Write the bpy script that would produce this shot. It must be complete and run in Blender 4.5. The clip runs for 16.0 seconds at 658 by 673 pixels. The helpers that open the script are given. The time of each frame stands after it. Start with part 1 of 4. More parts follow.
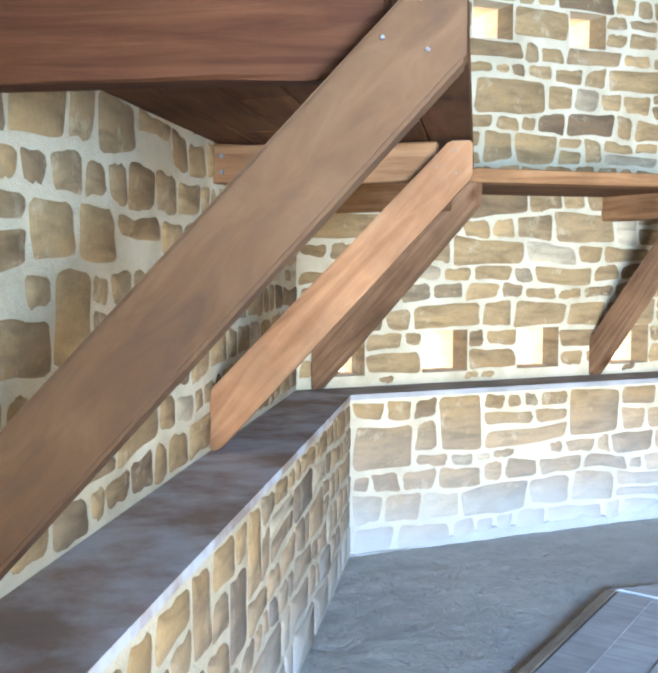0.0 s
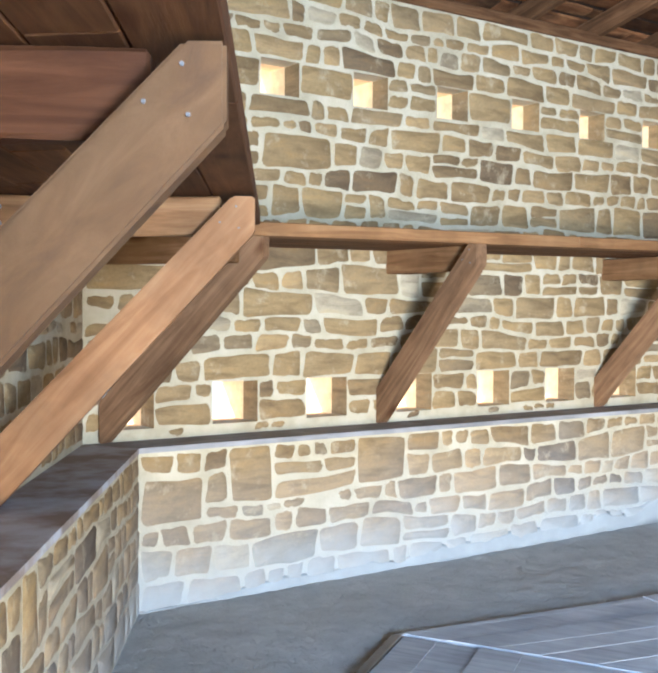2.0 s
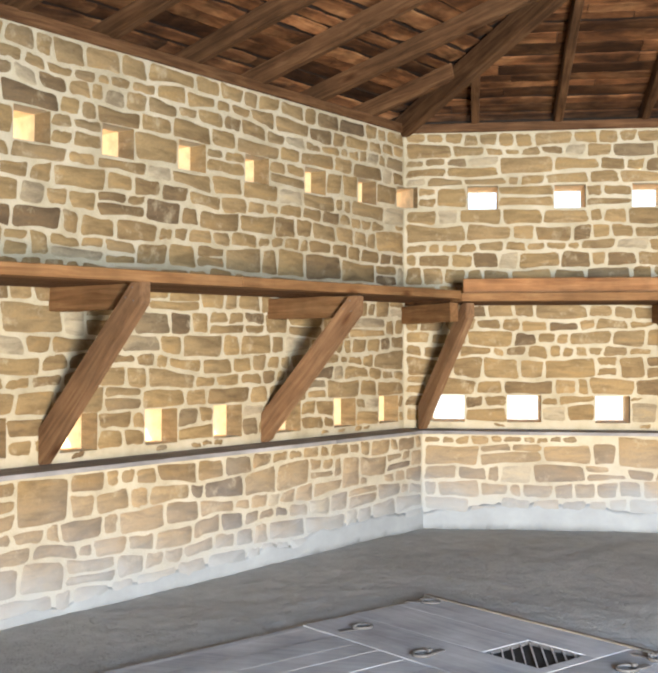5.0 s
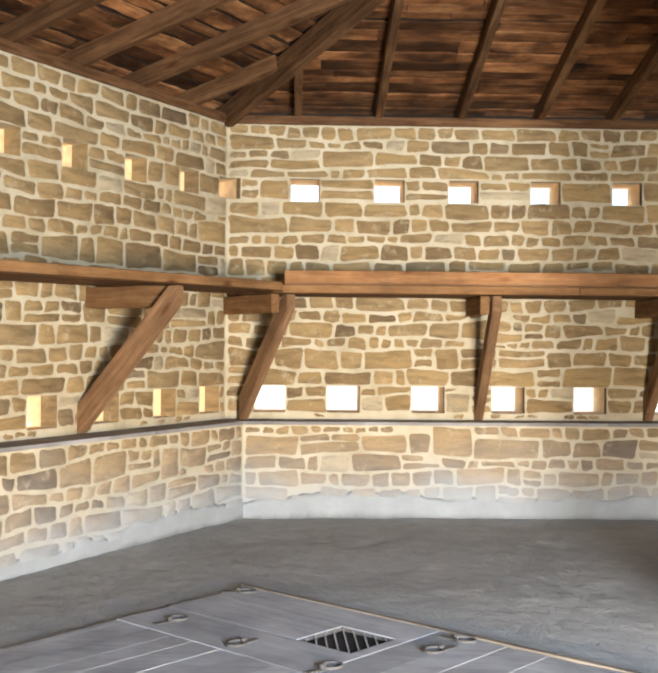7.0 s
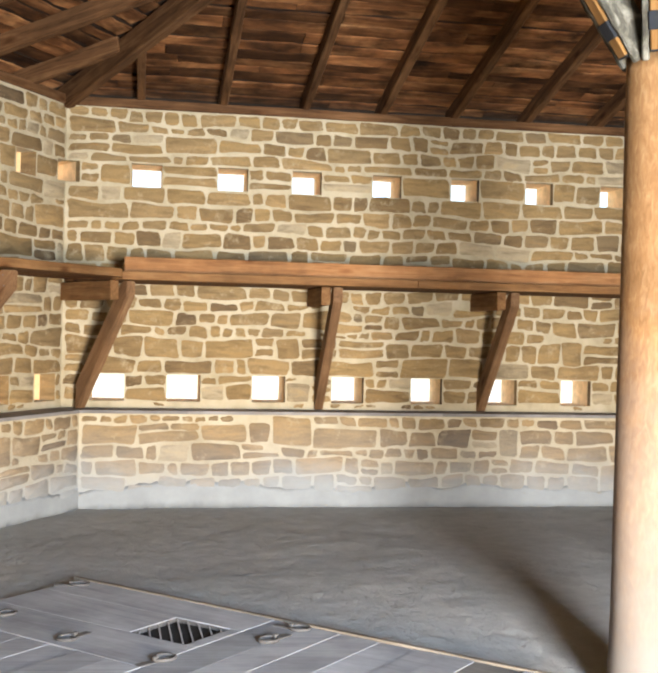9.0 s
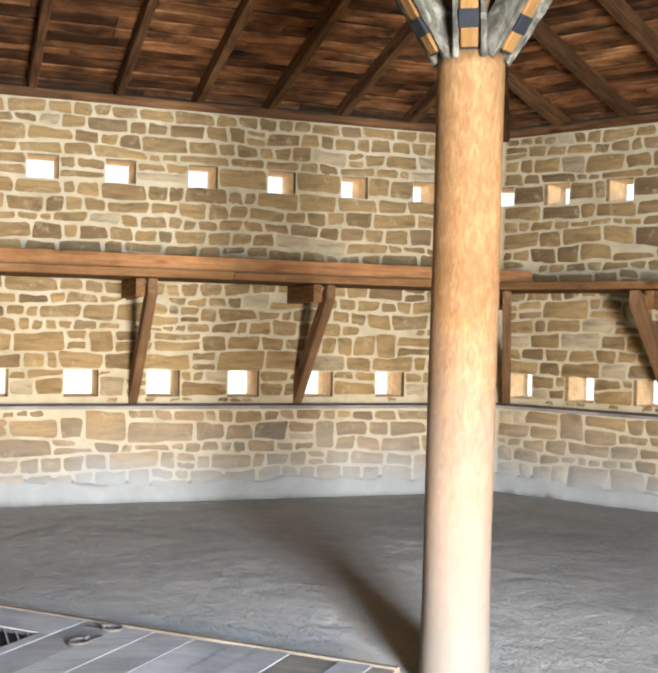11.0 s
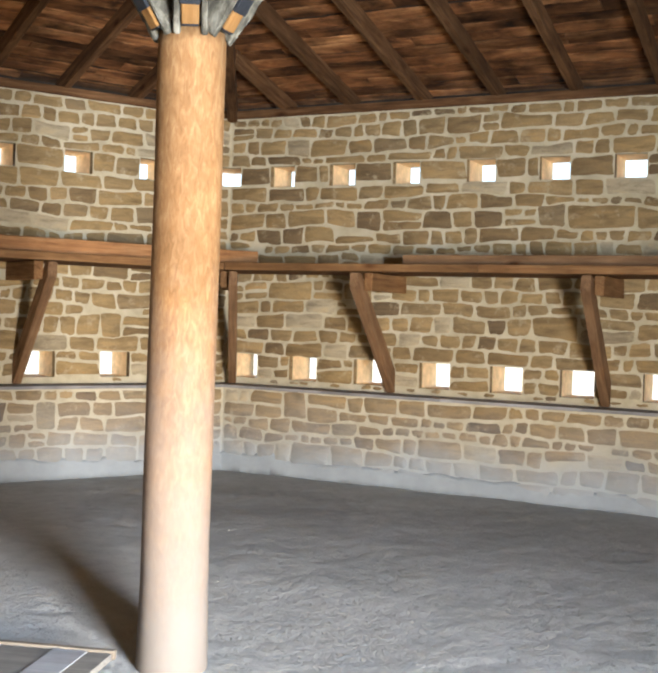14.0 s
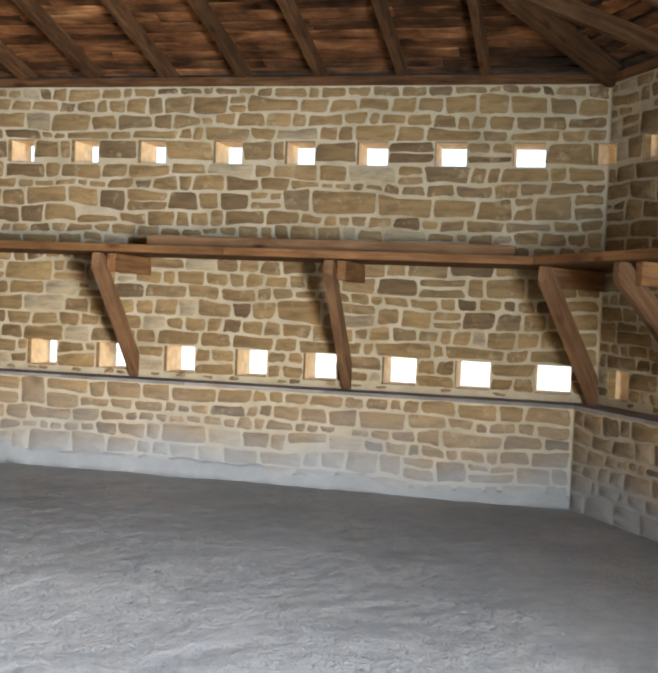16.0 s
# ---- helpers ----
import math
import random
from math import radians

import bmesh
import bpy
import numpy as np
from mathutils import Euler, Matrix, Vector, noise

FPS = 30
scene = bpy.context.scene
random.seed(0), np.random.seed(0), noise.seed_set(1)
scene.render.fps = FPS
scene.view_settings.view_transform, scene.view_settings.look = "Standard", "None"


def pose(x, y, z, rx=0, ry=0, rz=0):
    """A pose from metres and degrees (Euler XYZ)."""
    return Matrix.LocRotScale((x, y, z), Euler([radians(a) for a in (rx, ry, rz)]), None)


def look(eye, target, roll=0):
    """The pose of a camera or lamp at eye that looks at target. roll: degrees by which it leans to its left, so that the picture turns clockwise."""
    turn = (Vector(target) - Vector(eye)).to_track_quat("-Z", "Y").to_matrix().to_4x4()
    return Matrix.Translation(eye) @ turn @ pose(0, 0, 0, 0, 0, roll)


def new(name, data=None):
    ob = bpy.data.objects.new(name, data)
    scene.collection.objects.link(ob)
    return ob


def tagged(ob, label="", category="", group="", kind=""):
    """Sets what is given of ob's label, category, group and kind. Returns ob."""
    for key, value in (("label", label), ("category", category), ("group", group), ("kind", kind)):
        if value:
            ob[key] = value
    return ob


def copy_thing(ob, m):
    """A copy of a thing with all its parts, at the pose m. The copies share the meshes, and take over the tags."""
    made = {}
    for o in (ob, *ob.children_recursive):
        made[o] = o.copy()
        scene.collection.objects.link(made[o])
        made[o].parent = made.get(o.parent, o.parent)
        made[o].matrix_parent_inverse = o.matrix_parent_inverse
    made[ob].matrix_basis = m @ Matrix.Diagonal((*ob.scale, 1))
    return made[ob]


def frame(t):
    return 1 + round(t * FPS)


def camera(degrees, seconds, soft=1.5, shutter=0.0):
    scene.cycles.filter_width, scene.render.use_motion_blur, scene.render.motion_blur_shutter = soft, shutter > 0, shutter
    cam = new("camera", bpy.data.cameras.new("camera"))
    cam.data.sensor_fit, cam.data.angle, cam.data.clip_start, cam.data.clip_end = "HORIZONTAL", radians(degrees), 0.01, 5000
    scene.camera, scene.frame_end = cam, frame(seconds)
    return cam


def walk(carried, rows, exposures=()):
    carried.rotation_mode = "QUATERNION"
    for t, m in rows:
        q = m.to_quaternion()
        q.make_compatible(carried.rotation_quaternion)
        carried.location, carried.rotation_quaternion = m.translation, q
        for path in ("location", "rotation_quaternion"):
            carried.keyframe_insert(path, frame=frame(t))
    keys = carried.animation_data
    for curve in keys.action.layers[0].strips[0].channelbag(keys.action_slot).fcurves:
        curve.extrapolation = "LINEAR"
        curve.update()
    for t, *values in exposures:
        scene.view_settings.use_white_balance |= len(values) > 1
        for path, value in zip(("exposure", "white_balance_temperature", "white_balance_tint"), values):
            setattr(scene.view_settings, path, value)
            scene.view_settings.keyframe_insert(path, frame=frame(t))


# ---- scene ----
# --- camera and its walk: seconds, place, yaw (to the left from +y), pitch, lean
cam = camera(33.91, 16.0, soft=2.6)
PATH = [
    (0, 0.111, -5.630, 1.600, 64.77, -3.93, 0.15), (0.5, 0.123, -5.606, 1.605, 61.78, -3.29, 0.16),
    (1, 0.136, -5.596, 1.612, 59.16, -2.56, 0.16), (1.5, 0.142, -5.592, 1.626, 56.90, -2.01, 0.35),
    (2, 0.152, -5.586, 1.622, 54.17, -1.36, 0.24), (2.5, 0.166, -5.575, 1.618, 51.26, -0.84, 0.41),
    (3, 0.175, -5.556, 1.620, 48.08, -0.28, 0.61), (3.5, 0.191, -5.545, 1.620, 45.30, 0.20, 0.51),
    (4, 0.204, -5.527, 1.620, 42.56, 0.50, 0.40), (6.5, 0.292, -5.485, 1.624, 30.70, 0.40, 0.12),
    (7, 0.292, -5.478, 1.623, 28.40, 0.25, 0.49), (7.5, 0.299, -5.474, 1.621, 26.30, 0.11, 0.76),
    (8, 0.311, -5.474, 1.632, 24.10, -0.04, 1.00), (10.5, 0.318, -5.410, 1.636, 13.45, -0.40, 1.35),
    (11, 0.318, -5.395, 1.634, 10.55, -0.45, 1.31), (11.5, 0.318, -5.398, 1.632, 7.93, -0.54, 1.53),
    (12, 0.324, -5.390, 1.628, 5.36, -0.61, 1.74), (12.5, 0.334, -5.394, 1.627, 3.13, -0.76, 1.84),
    (13, 0.348, -5.402, 1.626, 0.86, -0.91, 1.95), (13.5, 0.368, -5.405, 1.630, -1.16, -1.07, 1.93),
    (14, 0.380, -5.379, 1.634, -3.60, -1.14, 1.83), (14.5, 0.392, -5.385, 1.635, -5.75, -1.22, 2.06),
    (15, 0.405, -5.376, 1.630, -8.56, -1.33, 2.26), (15.5, 0.436, -5.355, 1.627, -11.97, -1.41, 2.29),
    (16, 0.458, -5.314, 1.620, -16.73, -1.49, 2.44),
]


def stand(x, y, z, yaw, pitch, lean):
    a, b = radians(yaw), radians(pitch)
    eye = Vector((x, y, z))
    return look(eye, eye + Vector((-math.sin(a) * math.cos(b), math.cos(a) * math.cos(b), math.sin(b))), lean)


walk(cam, [(t, stand(*row)) for t, *row in PATH],
     exposures=[(0, 2.26, 4680, 4), (1, 2.03, 4800, 5), (2, 1.92, 5000, 6), (4, 1.77, 5780, 9), (6.5, 1.72, 6150, 10), (8, 1.62, 6300, 11), (10.5, 1.72, 6150, 10), (12, 1.72, 6080, 10), (15, 1.62, 5980, 10), (16, 1.7, 5930, 10)])

# --- the plan: six walls round a post, the lower wall's inner corners, clockwise from the south-west
CORNERS = [Vector(c) for c in ((0.0, -6.374), (-5.196, -3.0), (-5.196, 3.0), (0.0, 6.0), (5.196, 3.0), (5.196, -3.0))]
LEDGE, TOP, RECESS, THICK = 0.87, 3.71, 0.331, 0.46
DECK_FRONT, DECK_Z = 0.64, 2.045
PITCH, ROOF_Z = 0.235, 3.78


def side(k):
    """The wall k (1 to 6): middle, way to its right seen from inside, outward normal, half length."""
    p, q = CORNERS[k - 1], CORNERS[k % 6]
    way = (q - p).normalized()
    return (p + q) / 2, way, Vector((-way.y, way.x)), (q - p).length / 2


def ring(d):
    """The six corners moved outward by d, from each wall."""
    out = []
    for k in range(6):
        (m1, w1, n1, _), (m2, w2, n2, _) = side((k - 1) % 6 + 1), side(k + 1)
        a, b = m1 + n1 * d, m2 + n2 * d
        det = w1.x * -w2.y + w2.x * w1.y
        u = ((b.x - a.x) * -w2.y + w2.x * (b.y - a.y)) / det
        out.append(a + w1 * u)
    return out


def ends(k, d):
    """Where wall k's line, d outward, starts and stops along its own way."""
    m, w, _, _ = side(k)
    r = ring(d)
    return (r[k - 1] - m).dot(w), (r[k % 6] - m).dot(w)


def seat(k, out=0.0, z=0.0, s=0.0):
    """A frame on wall k: x along the wall, y outward, z up."""
    m, w, n, _ = side(k)
    p = m + w * s + n * out
    return Matrix(((w.x, n.x, 0, p.x), (w.y, n.y, 0, p.y), (0, 0, 1, z), (0, 0, 0, 1)))


# the loopholes' middles along each wall
UPPER = {1: [-2.2, -1.4, -0.6, 0.2, 1.0, 1.8, 2.6], 2: [-2.6, -1.87, -1.15, -0.42, 0.31, 1.05, 1.81, 2.58],
         3: [-2.44, -1.62, -0.9, -0.1, 0.7, 1.48, 2.28], 4: [-2.55, -1.85, -1.14, -0.36, 0.36, 1.06, 1.79, 2.5],
         5: [-2.5, -1.7, -0.9, -0.1, 0.7, 1.5, 2.3], 6: [-2.4, -1.6, -0.8, 0.0, 0.8, 1.6, 2.4]}
LOWER = {1: [-2.5, -1.7], 2: [-2.9, -2.19, -1.5, -0.76, 0.0, 0.71, 1.45, 2.24, 2.93],
         3: [-2.77, -2.05, -1.23, -0.45, 0.35, 1.13, 1.92, 2.72], 4: [-2.95, -2.24, -1.49, -0.77, -0.04, 0.64, 1.4, 2.08, 2.8],
         5: [-2.85, -2.1, -1.35, -0.6, 0.15, 0.9, 1.65, 2.4], 6: [-2.3, -1.6, 1.5, 2.3]}
UP_BOX, LOW_BOX = (0.145, 2.97, 3.19), (0.16, 0.935, 1.19)
DOOR = (-0.2, 1.3, 2.3)
RAFTERS = {1: [-2.6, -1.8, -1.0, -0.2, 0.6, 1.4, 2.2], 2: [-2.0, -1.25, -0.49, 0.34, 1.10, 1.87, 2.64],
           3: [-2.51, -1.73, -0.93, -0.16, 0.57, 1.33, 2.1], 4: [-2.55, -1.80, -1.01, -0.24, 0.52, 1.30, 2.07],
           5: [-2.4, -1.6, -0.8, 0.0, 0.8, 1.6, 2.4], 6: [-2.4, -1.6, -0.8, 0.0, 0.8, 1.6, 2.4]}
BRACKETS = {1: [(-0.95, -1), (1.37, -1)], 2: [(-0.97, -1), (1.22, -1)], 3: [(-0.83, 1), (0.82, 1)],
            4: [(-1.14, -1), (1.0, -1)], 5: [(-1.3, -1), (1.0, -1)], 6: []}

# --- light: open sky, sun on the land outside, daylight that comes in by the door
world = bpy.data.worlds.new("sky")
scene.world = world
world.use_nodes = True
wn = world.node_tree.nodes
sky = wn.new("ShaderNodeTexSky")
sky.sky_type, sky.sun_disc, sky.sun_elevation, sky.sun_rotation = "NISHITA", False, radians(44), radians(228)
wn["Background"].inputs[1].default_value = 0.15
world.node_tree.links.new(sky.outputs[0], wn["Background"].inputs[0])

sun = new("sun", bpy.data.lights.new("sun", "SUN"))
sun.data.energy, sun.data.angle, sun.data.color = 5.0, radians(0.5), (1.0, 0.95, 0.86)
sun.matrix_world = look((0, 0, 0), (0.55, 0.5, -0.72))


def doorway_lamp(name, tilt, colour, watts, z, height):
    lamp = new(name, bpy.data.lights.new(name, "AREA"))
    lamp.data.shape, lamp.data.size, lamp.data.size_y = "RECTANGLE", 1.42, height
    lamp.data.color, lamp.data.energy, lamp.data.spread = colour, watts, radians(141)
    lamp.matrix_world = seat(6, RECESS + THICK + 0.02, z, 0.55) @ pose(0, 0, 0, 0, 0, 1) @ pose(0, 0, 0, -90 + tilt, 0, 0)
    return lamp


doorway_lamp("door_skylight", -14, (0.72, 0.84, 1.0), 345, 1.6, 1.3)
doorway_lamp("door_groundlight", 18, (1.0, 0.78, 0.53), 312, 0.5, 0.95)


# --- materials
def material(name, rough=0.8, metal=0.0):
    m = bpy.data.materials.new(name)
    m.use_nodes = True
    b = m.node_tree.nodes["Principled BSDF"]
    b.inputs["Roughness"].default_value, b.inputs["Metallic"].default_value = rough, metal
    b.inputs["Specular IOR Level"].default_value = 0.3
    return m, m.node_tree.nodes, m.node_tree.links, b


def node(ns, kind, **inputs):
    n = ns.new(kind)
    for key, value in inputs.items():
        n.inputs[key.replace("_", " ")].default_value = value
    return n


def ramp(ns, stops):
    r = ns.new("ShaderNodeValToRGB")
    while len(r.color_ramp.elements) < len(stops):
        r.color_ramp.elements.new(0.5)
    for e, (p, c) in zip(r.color_ramp.elements, stops):
        e.position, e.color = p, (*c, 1)
    return r


def mixer(ns, blend="MIX", factor=0.5):
    n = ns.new("ShaderNodeMixRGB")
    n.blend_type, n.inputs[0].default_value = blend, factor
    return n


def bump(ns, ls, b, height, strength, distance):
    n = node(ns, "ShaderNodeBump", Strength=strength, Distance=distance)
    ls.new(height, n.inputs["Height"])
    ls.new(n.outputs[0], b.inputs["Normal"])


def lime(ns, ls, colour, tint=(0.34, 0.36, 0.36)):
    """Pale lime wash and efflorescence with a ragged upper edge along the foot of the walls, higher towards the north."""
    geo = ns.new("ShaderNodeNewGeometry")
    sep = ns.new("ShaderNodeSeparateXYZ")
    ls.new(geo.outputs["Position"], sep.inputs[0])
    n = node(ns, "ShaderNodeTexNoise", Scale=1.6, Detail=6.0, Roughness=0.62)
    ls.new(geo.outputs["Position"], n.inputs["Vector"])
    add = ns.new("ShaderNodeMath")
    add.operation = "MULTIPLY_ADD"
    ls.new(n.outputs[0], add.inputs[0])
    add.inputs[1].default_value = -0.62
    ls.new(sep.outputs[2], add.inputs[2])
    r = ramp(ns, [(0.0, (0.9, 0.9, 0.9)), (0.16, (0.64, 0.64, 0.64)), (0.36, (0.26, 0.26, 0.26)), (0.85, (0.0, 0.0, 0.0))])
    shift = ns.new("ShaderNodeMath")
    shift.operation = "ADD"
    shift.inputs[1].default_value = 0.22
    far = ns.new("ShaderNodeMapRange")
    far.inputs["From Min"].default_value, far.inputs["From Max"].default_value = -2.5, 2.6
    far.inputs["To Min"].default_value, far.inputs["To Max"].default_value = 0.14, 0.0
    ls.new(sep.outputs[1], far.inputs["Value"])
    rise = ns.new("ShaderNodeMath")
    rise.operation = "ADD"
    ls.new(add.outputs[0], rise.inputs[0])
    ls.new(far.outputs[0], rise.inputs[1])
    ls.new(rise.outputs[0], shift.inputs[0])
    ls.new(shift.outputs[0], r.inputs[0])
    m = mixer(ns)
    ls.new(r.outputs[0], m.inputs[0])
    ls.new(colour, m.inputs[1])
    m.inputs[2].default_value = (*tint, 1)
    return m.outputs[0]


def stone_material():
    m, ns, ls, b = material("sandstone", 0.9)
    info, geo = ns.new("ShaderNodeObjectInfo"), ns.new("ShaderNodeNewGeometry")
    add = ns.new("ShaderNodeMath")
    add.operation = "ADD"
    ls.new(info.outputs["Random"], add.inputs[0])
    ls.new(geo.outputs["Random Per Island"], add.inputs[1])
    frac = ns.new("ShaderNodeMath")
    frac.operation = "FRACT"
    ls.new(add.outputs[0], frac.inputs[0])
    tone = ramp(ns, [(0.0, (0.145, 0.093, 0.045)), (0.08, (0.225, 0.143, 0.06)), (0.5, (0.325, 0.21, 0.084)),
                     (0.72, (0.255, 0.17, 0.076)), (0.86, (0.36, 0.232, 0.096)), (0.93, (0.20, 0.137, 0.068)), (0.955, (0.41, 0.32, 0.19))])
    ls.new(frac.outputs[0], tone.inputs[0])
    n1 = node(ns, "ShaderNodeTexNoise", Scale=5.0, Detail=5.0, Roughness=0.6, Distortion=0.6)
    n2 = node(ns, "ShaderNodeTexNoise", Scale=55.0, Detail=4.0, Roughness=0.7)
    stretch = ns.new("ShaderNodeMapping")
    stretch.inputs["Scale"].default_value = (0.7, 0.7, 3.2)
    ls.new(geo.outputs["Position"], stretch.inputs[0])
    ls.new(stretch.outputs[0], n1.inputs["Vector"])
    ls.new(geo.outputs["Position"], n2.inputs["Vector"])
    r1 = ramp(ns, [(0.3, (0.62, 0.6, 0.58)), (0.55, (1, 1, 1)), (0.75, (1.18, 1.1, 0.95))])
    ls.new(n1.outputs[0], r1.inputs[0])
    mul = mixer(ns, "MULTIPLY", 1.0)
    ls.new(tone.outputs[0], mul.inputs[1])
    ls.new(r1.outputs[0], mul.inputs[2])
    r2 = ramp(ns, [(0.3, (0.88, 0.88, 0.88)), (0.7, (1.07, 1.07, 1.07))])
    ls.new(n2.outputs[0], r2.inputs[0])
    mul2 = mixer(ns, "MULTIPLY", 1.0)
    ls.new(mul.outputs[0], mul2.inputs[1])
    ls.new(r2.outputs[0], mul2.inputs[2])
    n4 = node(ns, "ShaderNodeTexNoise", Scale=7.0, Detail=9.0, Roughness=0.72)
    ls.new(geo.outputs["Position"], n4.inputs["Vector"])
    smear = ramp(ns, [(0.56, (0, 0, 0)), (0.68, (0.6, 0.6, 0.6))])
    ls.new(n4.outputs[0], smear.inputs[0])
    over = mixer(ns)
    ls.new(smear.outputs[0], over.inputs[0])
    ls.new(mul2.outputs[0], over.inputs[1])
    over.inputs[2].default_value = (0.46, 0.36, 0.21, 1)
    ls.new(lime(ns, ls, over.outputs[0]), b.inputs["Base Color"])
    bump(ns, ls, b, n2.outputs[0], 0.35, 0.005)
    return m


def mortar_material():
    m, ns, ls, b = material("lime_mortar", 0.95)
    geo = ns.new("ShaderNodeNewGeometry")
    n1 = node(ns, "ShaderNodeTexNoise", Scale=3.0, Detail=6.0, Roughness=0.65)
    n2 = node(ns, "ShaderNodeTexNoise", Scale=70.0, Detail=4.0, Roughness=0.7)
    for n in (n1, n2):
        ls.new(geo.outputs["Position"], n.inputs["Vector"])
    tone = ramp(ns, [(0.3, (0.365, 0.293, 0.172)), (0.5, (0.475, 0.39, 0.244)), (0.7, (0.555, 0.466, 0.312))])
    ls.new(n1.outputs[0], tone.inputs[0])
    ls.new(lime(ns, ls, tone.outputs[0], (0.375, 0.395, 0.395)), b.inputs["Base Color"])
    bump(ns, ls, b, n2.outputs[0], 0.7, 0.008)
    return m


def wood_material(name, dark, mid, pale, stretch=14.0, rough=0.75, knots=True, grain=1.0, wear=0.35, spread=0.18):
    """Timber with grain along the piece's own length (local x)."""
    m, ns, ls, b = material(name, rough)
    b.inputs["Specular IOR Level"].default_value = 0.1
    co, info = ns.new("ShaderNodeTexCoord"), ns.new("ShaderNodeObjectInfo")
    off = ns.new("ShaderNodeVectorMath")
    off.operation = "MULTIPLY_ADD"
    ls.new(info.outputs["Random"], off.inputs[0])
    off.inputs[1].default_value = (31.0, 17.0, 11.0)
    ls.new(co.outputs["Object"], off.inputs[2])
    mp = ns.new("ShaderNodeMapping")
    mp.inputs["Scale"].default_value = (1.0, stretch, stretch)
    ls.new(off.outputs[0], mp.inputs[0])
    n1 = node(ns, "ShaderNodeTexNoise", Scale=1.7 * grain, Detail=7.0, Roughness=0.62, Distortion=0.9)
    ls.new(mp.outputs[0], n1.inputs["Vector"])
    n2 = node(ns, "ShaderNodeTexNoise", Scale=2.3, Detail=4.0, Roughness=0.6)
    ls.new(off.outputs[0], n2.inputs["Vector"])
    n3 = node(ns, "ShaderNodeTexNoise", Scale=9.0 * grain, Detail=3.0, Roughness=0.7)
    ls.new(mp.outputs[0], n3.inputs["Vector"])
    tone = ramp(ns, [(0.28, dark), (0.5, mid), (0.72, pale)])
    ls.new(n1.outputs[0], tone.inputs[0])
    blot = ramp(ns, [(0.3, (1 - wear, 1 - wear, 1 - wear)), (0.65, (1.1, 1.1, 1.1))])
    ls.new(n2.outputs[0], blot.inputs[0])
    mul = mixer(ns, "MULTIPLY", 1.0)
    ls.new(tone.outputs[0], mul.inputs[1])
    ls.new(blot.outputs[0], mul.inputs[2])
    shade = ramp(ns, [(0.0, (1 - spread,) * 3), (1.0, (1 + spread * 0.7,) * 3)])
    ls.new(info.outputs["Random"], shade.inputs[0])
    mul2 = mixer(ns, "MULTIPLY", 1.0)
    ls.new(mul.outputs[0], mul2.inputs[1])
    ls.new(shade.outputs[0], mul2.inputs[2])
    out = mul2.outputs[0]
    if knots:
        v = node(ns, "ShaderNodeTexVoronoi", Scale=1.0)
        mk = ns.new("ShaderNodeMapping")
        mk.inputs["Scale"].default_value = (2.1, 5.5, 5.5)
        ls.new(off.outputs[0], mk.inputs[0])
        ls.new(mk.outputs[0], v.inputs["Vector"])
        kr = ramp(ns, [(0.05, (0.30, 0.20, 0.14)), (0.13, (0.7, 0.6, 0.52)), (0.2, (1, 1, 1))])
        ls.new(v.outputs["Distance"], kr.inputs[0])
        mul3 = mixer(ns, "MULTIPLY", 0.8)
        ls.new(out, mul3.inputs[1])
        ls.new(kr.outputs[0], mul3.inputs[2])
        out = mul3.outputs[0]
    ls.new(out, b.inputs["Base Color"])
    bump(ns, ls, b, n3.outputs[0], 0.35, 0.004)
    return m


def dusty(m, top, tint, amount):
    """Pale dry dust rubbed into the lower part of an upright timber."""
    ns, ls = m.node_tree.nodes, m.node_tree.links
    b = ns["Principled BSDF"]
    link = b.inputs["Base Color"].links[0]
    geo, sep = ns.new("ShaderNodeNewGeometry"), ns.new("ShaderNodeSeparateXYZ")
    ls.new(geo.outputs["Position"], sep.inputs[0])
    n = node(ns, "ShaderNodeTexNoise", Scale=5.0, Detail=7.0, Roughness=0.7)
    ls.new(geo.outputs["Position"], n.inputs["Vector"])
    add = ns.new("ShaderNodeMath")
    add.operation = "MULTIPLY_ADD"
    ls.new(n.outputs[0], add.inputs[0])
    add.inputs[1].default_value = -1.1
    ls.new(sep.outputs[2], add.inputs[2])
    r = ramp(ns, [(0.0, (amount, amount, amount)), (1.0, (0, 0, 0))])
    span = ns.new("ShaderNodeMapRange")
    span.inputs["From Min"].default_value, span.inputs["From Max"].default_value = -0.5, top
    ls.new(add.outputs[0], span.inputs["Value"])
    ls.new(span.outputs[0], r.inputs[0])
    mx = mixer(ns)
    ls.new(r.outputs[0], mx.inputs[0])
    ls.new(link.from_socket, mx.inputs[1])
    mx.inputs[2].default_value = (*tint, 1)
    ls.new(mx.outputs[0], b.inputs["Base Color"])
    return m


